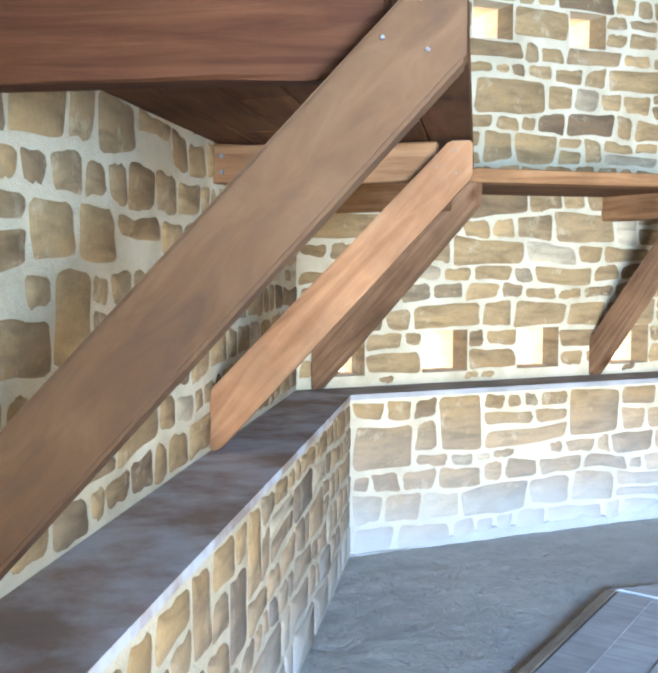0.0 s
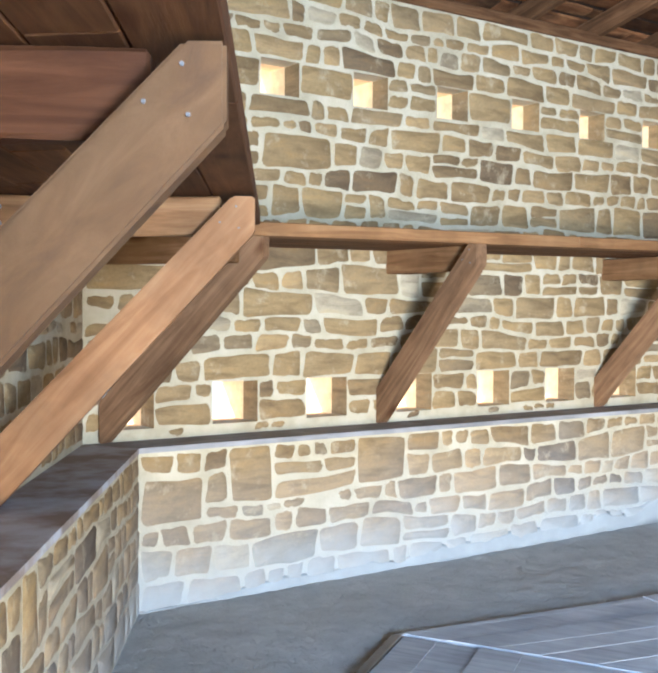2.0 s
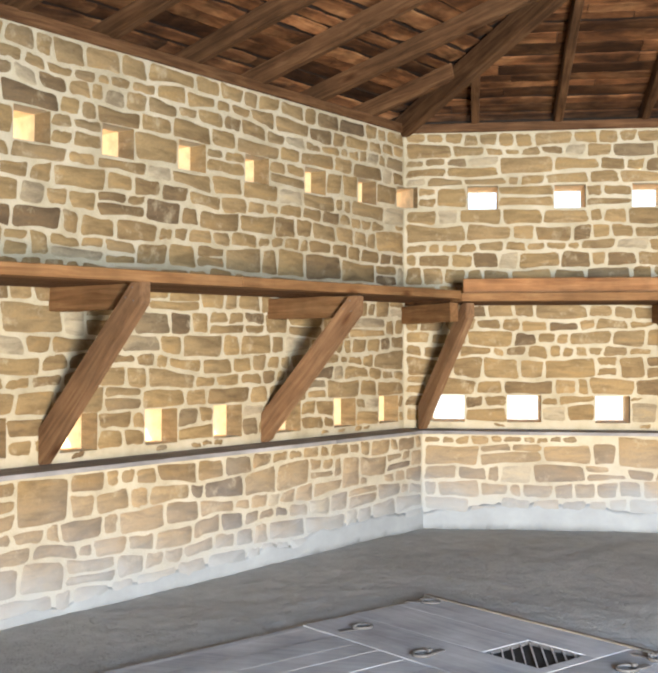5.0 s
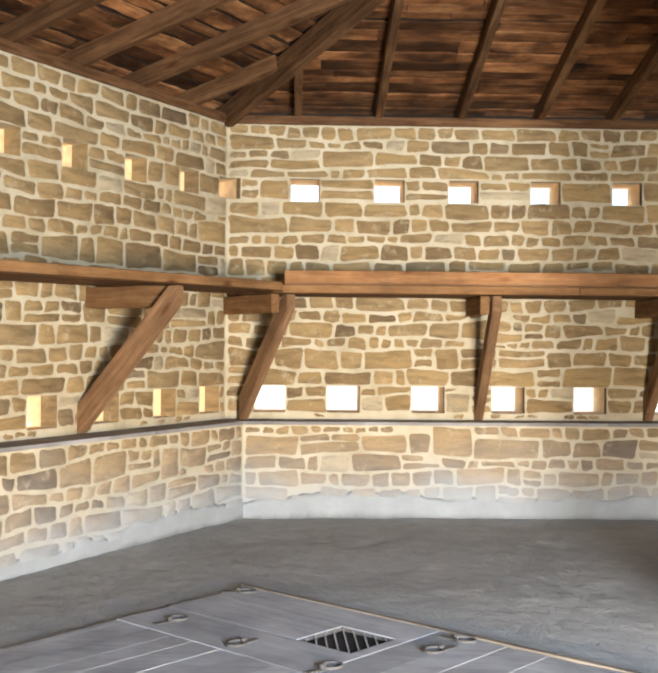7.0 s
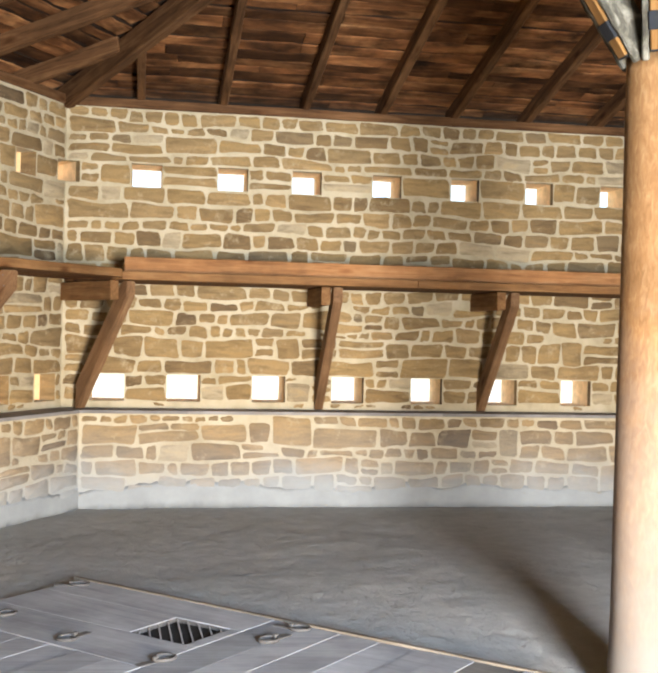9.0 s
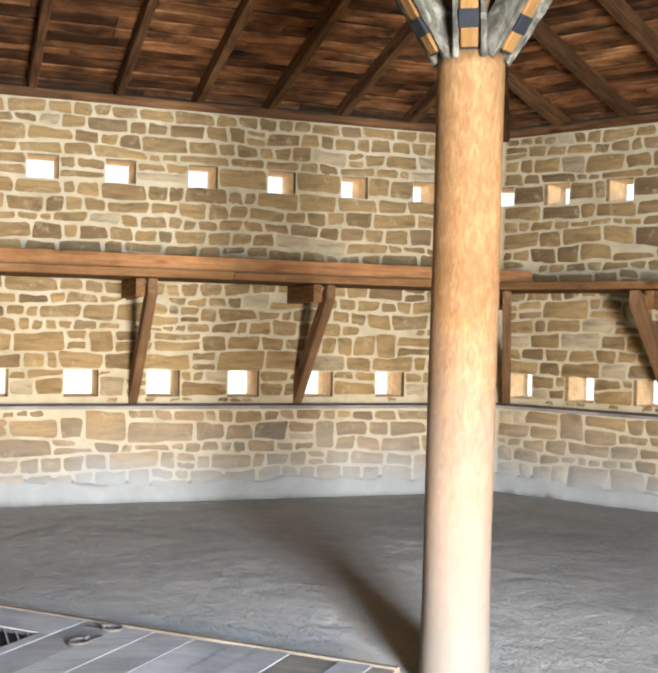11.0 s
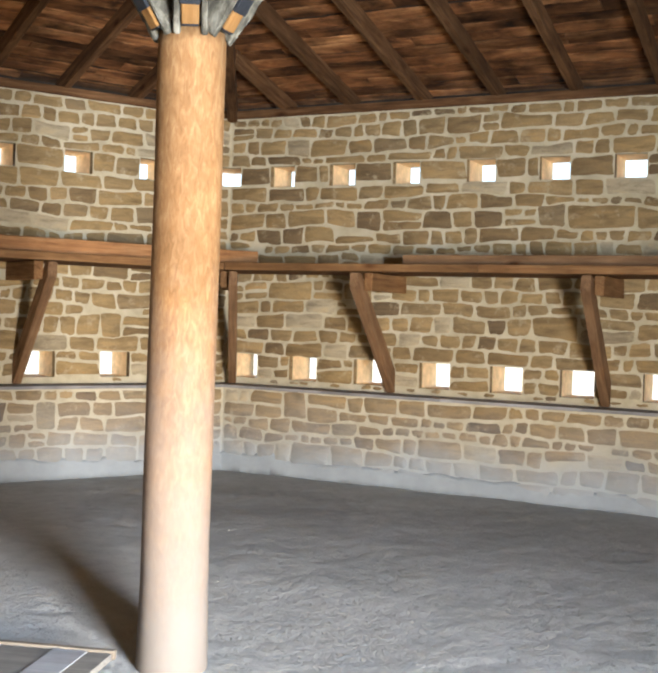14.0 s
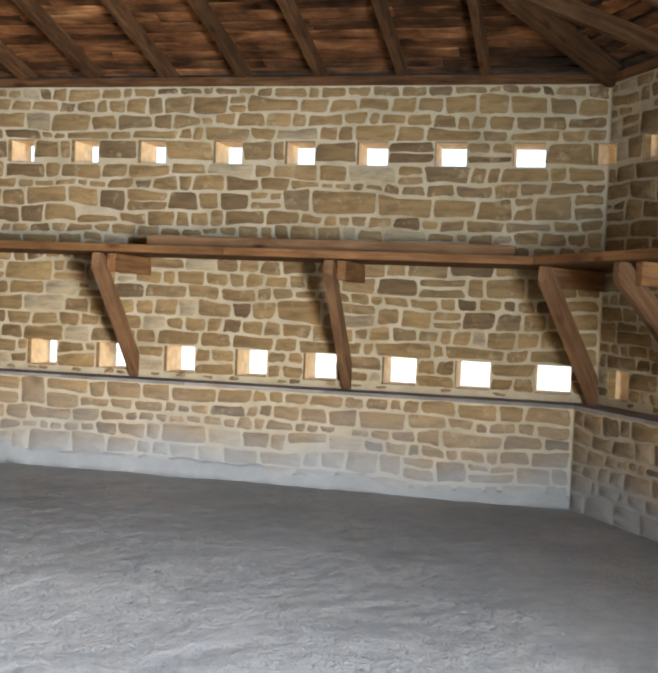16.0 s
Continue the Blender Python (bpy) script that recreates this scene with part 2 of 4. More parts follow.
def sill_material():
    """Smooth grey slab with brown dirt in large soft blots."""
    m, ns, ls, b = material("dirty_grey_slab", 0.7)
    geo = ns.new("ShaderNodeNewGeometry")
    n1 = node(ns, "ShaderNodeTexNoise", Scale=3.1, Detail=6.0, Roughness=0.6)
    n2 = node(ns, "ShaderNodeTexNoise", Scale=60.0, Detail=4.0, Roughness=0.7)
    for n in (n1, n2):
        ls.new(geo.outputs["Position"], n.inputs["Vector"])
    tone = ramp(ns, [(0.4, (0.25, 0.185, 0.14)), (0.5, (0.36, 0.31, 0.28)), (0.6, (0.46, 0.45, 0.455))])
    ls.new(n1.outputs[0], tone.inputs[0])
    ls.new(tone.outputs[0], b.inputs["Base Color"])
    bump(ns, ls, b, n2.outputs[0], 0.4, 0.004)
    return m


def ground_material(name, dark, pale, scale=1.0, strength=1.0):
    """Trodden earth: broad stains, shallow flaked ledges, fine grit."""
    m, ns, ls, b = material(name, 0.95)
    geo = ns.new("ShaderNodeNewGeometry")
    n1 = node(ns, "ShaderNodeTexNoise", Scale=0.9 * scale, Detail=8.0, Roughness=0.62)
    n2 = node(ns, "ShaderNodeTexNoise", Scale=8.0 * scale, Detail=9.0, Roughness=0.6, Distortion=0.2)
    n3 = node(ns, "ShaderNodeTexNoise", Scale=45.0 * scale, Detail=4.0, Roughness=0.6)
    for n in (n1, n2, n3):
        ls.new(geo.outputs["Position"], n.inputs["Vector"])
    tone = ramp(ns, [(0.35, dark), (0.65, pale)])
    ls.new(n1.outputs[0], tone.inputs[0])
    r2 = ramp(ns, [(0.3, (0.88, 0.88, 0.88)), (0.7, (1.08, 1.08, 1.08))])
    ls.new(n2.outputs[0], r2.inputs[0])
    mul = mixer(ns, "MULTIPLY", 1.0)
    ls.new(tone.outputs[0], mul.inputs[1])
    ls.new(r2.outputs[0], mul.inputs[2])
    ls.new(mul.outputs[0], b.inputs["Base Color"])
    ledge = ramp(ns, [(0.40, (0, 0, 0)), (0.415, (0.35, 0.35, 0.35)), (0.485, (0.38, 0.38, 0.38)), (0.5, (0.7, 0.7, 0.7)), (0.575, (0.72, 0.72, 0.72)), (0.59, (1, 1, 1))])
    ls.new(n2.outputs[0], ledge.inputs[0])
    sum_ = ns.new("ShaderNodeMath")
    sum_.operation = "MULTIPLY_ADD"
    ls.new(n3.outputs[0], sum_.inputs[0])
    sum_.inputs[1].default_value = 0.35
    ls.new(ledge.outputs[0], sum_.inputs[2])
    bump(ns, ls, b, sum_.outputs[0], strength, 0.032)
    return m


def plain_material(name, colour, rough, metal=0.0, spread=0.25, scale=40.0):
    m, ns, ls, b = material(name, rough, metal)
    co = ns.new("ShaderNodeTexCoord")
    n = node(ns, "ShaderNodeTexNoise", Scale=scale, Detail=5.0, Roughness=0.65)
    ls.new(co.outputs["Object"], n.inputs["Vector"])
    lo, hi = [tuple(c * f for c in colour) for f in (1 - spread, 1 + spread)]
    tone = ramp(ns, [(0.3, lo), (0.7, hi)])
    ls.new(n.outputs[0], tone.inputs[0])
    ls.new(tone.outputs[0], b.inputs["Base Color"])
    bump(ns, ls, b, n.outputs[0], 0.3, 0.003)
    return m


STONE, MORTAR = stone_material(), mortar_material()
# pale gold for the loopholes' outer ends: outside daylight put into the colour
LIT_REVEAL = plain_material("lit_reveal", (0.80, 0.57, 0.30), 0.9, 0.0, 0.2, 11.0)
BEAM = wood_material("brown_timber", (0.13, 0.058, 0.02), (0.215, 0.104, 0.038), (0.29, 0.158, 0.064))
# darkened copies for wall 1's gallery: the weak light there is put into colour
SHADED_BEAM = wood_material("shaded_reddish_timber", (0.027, 0.009, 0.003), (0.053, 0.0185, 0.006), (0.083, 0.031, 0.011))
SHADED_DECK = wood_material("shaded_reddish_board", (0.045, 0.017, 0.006), (0.082, 0.033, 0.0115), (0.12, 0.052, 0.019))
SHADED_BRACE = wood_material("shaded_stained_timber", (0.072, 0.036, 0.0165), (0.1, 0.05, 0.0195), (0.127, 0.067, 0.028), stretch=3.0, knots=False, grain=3.0, wear=0.3)
AMBER = wood_material("amber_timber", (0.17, 0.075, 0.026), (0.245, 0.118, 0.046), (0.30, 0.162, 0.072), stretch=8.0)
BARE = wood_material("bare_grey_board", (0.17, 0.165, 0.15), (0.22, 0.21, 0.19), (0.27, 0.26, 0.235), knots=False)
BRACE = wood_material("pale_timber", (0.115, 0.056, 0.024), (0.195, 0.103, 0.046), (0.265, 0.152, 0.073))
DECK = wood_material("deck_board", (0.065, 0.026, 0.009), (0.115, 0.05, 0.018), (0.17, 0.08, 0.032))
RAFTER = wood_material("rafter_timber", (0.046, 0.02, 0.008), (0.112, 0.052, 0.02), (0.178, 0.09, 0.037))
SHEATH = wood_material("rough_sheathing", (0.035, 0.016, 0.008), (0.20, 0.078, 0.026), (0.42, 0.20, 0.075), stretch=4.0, knots=False, grain=0.8, wear=0.9, spread=0.62)
SHINGLE = wood_material("dark_shingle", (0.02, 0.014, 0.01), (0.045, 0.028, 0.018), (0.09, 0.055, 0.033), knots=False)
SILL = sill_material()
LEDGEWOOD = wood_material("dark_sill_board", (0.19, 0.168, 0.147), (0.28, 0.253, 0.226), (0.36, 0.33, 0.30), knots=False)
WASH = plain_material("lime_wash", (0.315, 0.33, 0.328), 0.95, 0.0, 0.13, 2.2)
LOG = wood_material("peeled_log", (0.155, 0.074, 0.026), (0.21, 0.108, 0.041), (0.275, 0.158, 0.07), stretch=3.2, knots=False, grain=7.0, wear=0.22)
dusty(LOG, 1.3, (0.185, 0.172, 0.155), 0.9)
LOOSE = wood_material("orange_timber", (0.22, 0.092, 0.032), (0.38, 0.175, 0.065), (0.48, 0.25, 0.105))
OCHRE = wood_material("ochre_timber", (0.17, 0.078, 0.022), (0.25, 0.122, 0.036), (0.31, 0.165, 0.058), knots=False)
GREYWOOD = wood_material("weathered_grey_timber", (0.025, 0.021, 0.015), (0.085, 0.073, 0.05), (0.26, 0.23, 0.17), stretch=1.6, knots=False, grain=5.0)
PAINTED = wood_material("grey_painted_board", (0.29, 0.295, 0.305), (0.36, 0.37, 0.385), (0.42, 0.43, 0.45), knots=False, wear=0.3, rough=0.85)
WORN = wood_material("worn_tan_timber", (0.17, 0.14, 0.105), (0.24, 0.205, 0.16), (0.30, 0.265, 0.22), knots=False)
FLOOR = ground_material("earth_floor", (0.35, 0.356, 0.34), (0.43, 0.436, 0.42), 1.0, 1.0)
LAND = ground_material("dry_grass_land", (0.40, 0.37, 0.29), (0.55, 0.50, 0.40), 0.4)
STEEL = plain_material("black_steel", (0.014, 0.014, 0.015), 0.75, 0.1)
IRON = plain_material("dull_grey_iron", (0.12, 0.115, 0.11), 0.7, 0.3)
ZINC = plain_material("galvanised_bolt", (0.15, 0.14, 0.135), 0.65, 0.3)
BAR = plain_material("worn_steel_bar", (0.46, 0.46, 0.47), 0.6, 0.1)
PIT_SHADE = plain_material("pit_shade", (0.02, 0.02, 0.02), 0.9)


# --- mesh helpers
def mesh_of(name, bm, *mats):
    me = bpy.data.meshes.new(name)
    bm.to_mesh(me)
    bm.free()
    for m in mats:
        me.materials.append(m)
    return me


def thing(name, bm, mat, label="", category="", group="", kind="", m=None):
    ob = new(name, mesh_of(name, bm, mat) if bm else None)
    if m is not None:
        ob.matrix_world = m
    return tagged(ob, label, category, group, kind)


def part(name, bm, mat, parent, label="", m=None):
    ob = new(name, mesh_of(name, bm, mat))
    ob.parent = parent
    if m is not None:
        ob.matrix_local = m
    return tagged(ob, label)


def box(x0, x1, y0, y1, z0, z1, bevel=0.006, bm=None):
    bm = bm or bmesh.new()
    geom = bmesh.ops.create_cube(bm, size=1.0)["verts"]
    bmesh.ops.scale(bm, vec=(x1 - x0, y1 - y0, z1 - z0), verts=geom)
    bmesh.ops.translate(bm, vec=((x0 + x1) / 2, (y0 + y1) / 2, (z0 + z1) / 2), verts=geom)
    if bevel:
        bmesh.ops.bevel(bm, geom=list({e for v in geom for e in v.link_edges}), offset=bevel, segments=1, affect="EDGES")
    return bm


def rough_beam(length, w, h, rng, cuts=10, wobble=0.004, bevel=0.007):
    """A sawn beam along x from 0 to length, about y and z, with slightly uneven faces."""
    bm = box(0, length, -w / 2, w / 2, -h / 2, h / 2, 0)
    long = [e for e in bm.edges if abs(e.verts[0].co.x - e.verts[1].co.x) > length / 2]
    bmesh.ops.subdivide_edges(bm, edges=long, cuts=cuts, use_grid_fill=True)
    edges = [e for e in bm.edges if e.calc_face_angle(0) > 0.5]
    bmesh.ops.bevel(bm, geom=edges, offset=bevel, segments=1, affect="EDGES")
    for v in bm.verts:
        v.co.y += rng.uniform(-wobble, wobble)
        v.co.z += rng.uniform(-wobble, wobble)
    return bm


def along(p, q, roll_up=(0, 0, 1)):
    """A frame at p whose x points to q and whose z is as near to up as can be."""
    p, q = Vector(p), Vector(q)
    x = (q - p).normalized()
    y = Vector(roll_up).cross(x).normalized()
    z = x.cross(y)
    return Matrix(((x.x, y.x, z.x, p.x), (x.y, y.y, z.y, p.y), (x.z, y.z, z.z, p.z), (0, 0, 0, 1)))


def bar(p, q, w, h, rng, cuts=8, wobble=0.003):
    """A beam's mesh and its frame, from p to q, its axis through both."""
    return rough_beam((Vector(q) - Vector(p)).length, w, h, rng, cuts, wobble), along(p, q)


def disc(r, d, n=10, bm=None, m=None):
    bm = bm or bmesh.new()
    bmesh.ops.create_cone(bm, cap_ends=True, segments=n, radius1=r, radius2=r * 0.8, depth=d, matrix=m or Matrix())
    return bm


# --- walls
def pierced(span0, span1, z0, z1, holes, thick, cut=0.0):
    """A wall panel with splayed openings (s0, s1, z0, z1, outer s0, outer s1). span0 inner and span1 outer ends."""
    xs = sorted({span0[0], span0[1], *[h[0] for h in holes], *[h[1] for h in holes]})
    zs = sorted({z0, z1, *[h[2] for h in holes], *[h[3] for h in holes]})
    outer = {span0[0]: span1[0], span0[1]: span1[1]}
    bm, cache = bmesh.new(), {}

    def vert(x, z, back, o=None):
        key = (round(x, 4), round(z, 4), back, None if o is None else round(o, 4))
        if key not in cache:
            cache[key] = bm.verts.new(((o if o is not None else outer.get(x, x)) if back else x, thick if back else 0.0, z))
        return cache[key]

    for x0, x1 in zip(xs, xs[1:]):
        for a, b in zip(zs, zs[1:]):
            cx, cz = (x0 + x1) / 2, (a + b) / 2
            if any(h[0] < cx < h[1] and h[2] < cz < h[3] for h in holes):
                continue
            bm.faces.new([vert(x0, a, 0), vert(x1, a, 0), vert(x1, b, 0), vert(x0, b, 0)])
            bm.faces.new([vert(x0, b, 1), vert(x1, b, 1), vert(x1, a, 1), vert(x0, a, 1)])
    for h in holes:
        i = [bm.verts.new((x, 0.0, z)) for x, z in ((h[0], h[2]), (h[1], h[2]), (h[1], h[3]), (h[0], h[3]))]
        o = [bm.verts.new((x, thick, z)) for x, z in ((h[4], h[2]), (h[5], h[2]), (h[5], h[3]), (h[4], h[3]))]
        for e in range(4):
            if (e == 1 and h[1] == span0[1]) or (e == 3 and h[0] == span0[0]):
                continue
            f = (e + 1) % 4
            # beyond the cut the reveal is painted lighter, as if lit from outside
            if cut:
                m0, m1 = [bm.verts.new(p.co.lerp(q.co, cut)) for p, q in ((i[e], o[e]), (i[f], o[f]))]
                inner = bm.faces.new([i[e], i[f], m1, m0])
                inner.material_index = 2 if e % 2 else 0
                bm.faces.new([m0, m1, o[f], o[e]]).material_index = 1
            else:
                bm.faces.new([i[e], i[f], o[f], o[e]])
    for z in (z0, z1):
        q = [bm.verts.new(c) for c in ((span0[0], 0, z), (span0[1], 0, z), (span1[1], thick, z), (span1[0], thick, z))]
        bm.faces.new(q)
    return bm


def course_lines(z0, z1, fixed, rng):
    """Heights of the course joints from z0 to z1, level at the openings' edges; (height, sway) each."""
    stops = sorted({z0, z1, *[z for z in fixed if z0 + 0.03 < z < z1 - 0.03]})
    out = [(z0, 0.0)]
    for lo, hi in zip(stops, stops[1:]):
        count = max(1, round((hi - lo) / 0.145))
        cuts = [rng.uniform(0.72, 1.3) for _ in range(count)]
        z = lo
        for c in cuts[:-1]:
            z += (hi - lo) * c / sum(cuts)
            out.append((z, 0.066))
        out.append((hi, 0.0 if hi == z1 else 0.007))
    return out


def rubble(x0, x1, z0, z1, holes, rng, seed):
    """Roughly coursed rubble round the openings: (left, right, bottom joint, top joint) for each stone."""
    lines = course_lines(z0, z1, [z for h in holes for z in h[2:4]], rng)

    def joint(k):
        z, sway = lines[k]
        return lambda x: z + sway * (noise.noise(Vector((x * 0.75, k * 7.3, seed))) + 0.45 * noise.noise(Vector((x * 2.6, k * 3.1, seed + 50))))

    out, below, taken = [], [], []
    for k in range(len(lines) - 1):
        lo, hi = joint(k), joint(k + 1)
        z, h = lines[k][0], lines[k + 1][0] - lines[k][0]
        blocked = [(a, b) for a, b, c, d in holes if min(d, z + h) - max(c, z) > 0.3 * h] + taken
        taken, breaks = [], []
        for a, b, c, d in holes:  # a long stone over and under each opening
            if (abs(d - z) < 0.02 or (abs(c - z - h) < 0.02 and h > 0.08)) and not any(p < b + 0.05 and q > a - 0.05 for p, q in blocked):
                p, q = max(x0, a - rng.uniform(0.03, 0.12)), min(x1, b + rng.uniform(0.03, 0.14))
                out.append((p, q, lo, hi))
                blocked.append((p, q))
                breaks += [p, q]
        blocked.sort()
        free, x = [], x0
        for a, b in blocked:
            if a - x > 0.03:
                free.append((x, a))
            x = max(x, b)
        if x1 - x > 0.03:
            free.append((x, x1))
        for a, b in free:
            x = a
            while b - x > 0.03:
                tall = hi(x) - lo(x)
                w = min(0.52, max(0.12, tall * rng.choice((0.9, 1.1, 1.3, 1.5, 1.7, 1.9, 2.2, 2.6))))
                for step in (0.06, -0.05, 0.11):  # no joint straight above a joint
                    if all(abs(x + w - q) > 0.045 for q in below):
                        break
                    w = max(0.1, w + step)
                if b - x - w < 0.11:
                    w = b - x if b - x < 0.6 else (b - x) / 2
                stone = (x, x + w, lo, hi)
                mid = x + w / 2
                if k + 2 < len(lines) and rng.random() < 0.05 and 0.2 < w < 0.42 and lines[k + 2][0] - z < 0.34 \
                        and not any(p < x + w + 0.06 and q > x - 0.06 for p, q, c, d in holes):
                    stone = (x, x + w, lo, joint(k + 2))
                    taken.append((x, x + w))
                    out.append(stone)
                elif tall > 0.165 and w > 0.17 and rng.random() < 0.3:
                    f = rng.uniform(0.4, 0.6)
                    level = (lambda q, f=f, lo=lo, hi=hi: lo(q) + (hi(q) - lo(q)) * f)
                    out.append((x, x + w, lo, level))
                    cut = x + w * rng.uniform(0.35, 0.65) if w > 0.3 and rng.random() < 0.5 else None
                    out += [(x, cut, level, hi), (cut, x + w, level, hi)] if cut else [(x, x + w, level, hi)]
                else:
                    out.append(stone)
                x += w
                breaks.append(x)
        below = breaks
    return out


def stone_shape(left, right, lo, hi, rng, joint, proud):
    """A weathered stone between its joints: round corners, uneven outline, low pillow face. Middle, points, faces."""
    g = [joint * rng.uniform(0.7, 1.35) for _ in range(4)]
    lean = [rng.uniform(-0.016, 0.016) for _ in range(2)]
    left, right = left + g[0], right - g[1]
    if right - left < 0.03:
        return None
    cx = (left + right) / 2
    zb, zt = lo(cx) + g[2], hi(cx) - g[3]
    if zt - zb < 0.022 or (zt - zb < 0.05 and rng.random() < 0.75):
        return None
    cz, w, h = (zb + zt) / 2, right - left, zt - zb
    skew = [rng.uniform(-0.012, 0.012) for _ in range(4)]
    line = []
    for c, (sx, sz) in enumerate(((1, 1), (-1, 1), (-1, -1), (1, -1))):
        rx, rz = min(0.3 * w, rng.uniform(0.01, 0.045)), min(0.38 * h, rng.uniform(0.01, 0.042))
        arc = [(sx * (w / 2 - rx + rx * math.cos(a)), sz * (h / 2 - rz + rz * math.sin(a))) for a in (0.0, 0.75, math.pi / 2)]
        line += arc if c % 2 == 0 else arc[::-1]
        if c % 2 == 0:
            line += [(sx * w * 0.1, sz * h / 2 + rng.uniform(-0.006, 0.006)), (-sx * w * 0.12, sz * h / 2 + rng.uniform(-0.006, 0.006))]
        else:
            line.append((sx * w / 2 + rng.uniform(-0.006, 0.006), 0.0))
    pts = []
    for x, z in line:
        f, e = z / h + 0.5, x / w + 0.5
        px = x + lean[0 if x < 0 else 1] * 2 * (f - 0.5) + rng.uniform(-0.003, 0.003)
        bottom, top = lo(cx + px) + g[2] + skew[0] * (1 - e) + skew[1] * e, hi(cx + px) - g[3] + skew[2] * (1 - e) + skew[3] * e
        pts.append((px, bottom + (top - bottom) * f - cz + rng.uniform(-0.003, 0.003)))
    n = len(pts)
    soft = min(0.016, 0.2 * h)
    verts = [(x, 0.004, z) for x, z in pts]
    tip = rng.uniform(-0.25, 0.25), rng.uniform(-0.25, 0.25)
    for x, z in pts:
        r = math.hypot(x, z) + 1e-6
        verts.append((x * (1 - soft / r), -proud * (1 + 0.5 * (tip[0] * x / w + tip[1] * z / h) + rng.uniform(-0.12, 0.12)), z * (1 - soft / r)))
    verts.append((0, -proud * 1.12, 0))
    faces = []
    for i in range(n):
        j = (i + 1) % n
        faces += [(i, n + i, n + j, j), (n + i, 2 * n, n + j)]
    return (cx, cz), verts, faces


def lay(parent, stones, rng, joint=0.0088, limit=300, proud=0.0062):
    """Stones of a wall: the lowest ones as pieces of their own, the rest as one mesh."""
    shapes = [q for q in (stone_shape(*p, rng, joint, proud * rng.uniform(0.6, 1.4)) for p in stones) if q]
    shapes.sort(key=lambda q: q[0][1])
    extra_v, extra_f = [], []
    for index, ((cx, cz), verts, faces) in enumerate(shapes):
        if index < limit:
            me = bpy.data.meshes.new("stone")
            me.from_pydata(verts, [], faces)
            me.materials.append(STONE)
            me.polygons.foreach_set("use_smooth", [True] * len(me.polygons))
            ob = new("stone", me)
            ob.parent = parent
            ob.matrix_local = Matrix.Translation((cx, 0, cz))
        else:
            start = len(extra_v)
            extra_v.extend((x + cx, y, z + cz) for x, y, z in verts)
            extra_f.extend(tuple(start + i for i in f) for f in faces)
    if extra_f:
        me = bpy.data.meshes.new("stonework")
        me.from_pydata(extra_v, [], extra_f)
        me.materials.append(STONE)
        me.polygons.foreach_set("use_smooth", [True] * len(me.polygons))
        ob = new("stonework", me)
        ob.parent = parent
        tagged(ob, kind="stuff")
    return parent


WALLS, BASES = {}, {}


def upper_wall(k):
    a, b = ends(k, RECESS), ends(k, RECESS + THICK)
    holes = []
    for s in UPPER[k]:
        w = UP_BOX[0]
        holes.append((s - w, s + w, UP_BOX[1], UP_BOX[2], s - w * 0.95, s + w * 0.95))
    for s in LOWER[k]:
        w = LOW_BOX[0]
        holes.append((s - w, s + w, LOW_BOX[1], LOW_BOX[2], s - w * 0.95, s + w * 0.95))
    if k != 6:
        if k != 1:
            holes.append((a[0], a[0] + 0.13, UP_BOX[1] + 0.02, UP_BOX[2], b[0], b[0] + 0.12))
        if k != 5:
            holes.append((a[1] - 0.13, a[1], UP_BOX[1] + 0.02, UP_BOX[2], b[1] - 0.12, b[1]))
    if k == 6:
        holes.append((DOOR[0], DOOR[1], LEDGE, DOOR[2], DOOR[0], DOOR[1]))
    # cut: where the painted daylight glow starts, nearer the room from wall 3 on
    ob = thing(f"wall_{k}", pierced(a, b, LEDGE, TOP, holes, THICK, 0.36 if k < 3 else 0.16), MORTAR,
               "tan sandstone rubble wall with cream mortar and loopholes", "wall", kind="structure", m=seat(k, RECESS))
    ob.data.materials.append(LIT_REVEAL)
    ob.data.materials.append(STONE)
    WALLS[k] = (ob, a, [h[:4] for h in holes])


def base_wall(k):
    a, b = ends(k, 0.0), ends(k, RECESS + THICK)
    holes = [(DOOR[0], DOOR[1], -0.4, LEDGE - 0.03, DOOR[0], DOOR[1])] if k == 6 else []
    ob = thing(f"wall_{k}_base", pierced(a, b, -0.4, LEDGE - 0.03, holes, RECESS + THICK), MORTAR,
               "low sandstone rubble wall below the sill, lime-stained foot", "wall", kind="structure", m=seat(k))
    BASES[k] = (ob, a)


for k in range(1, 7):
    upper_wall(k)
    base_wall(k)


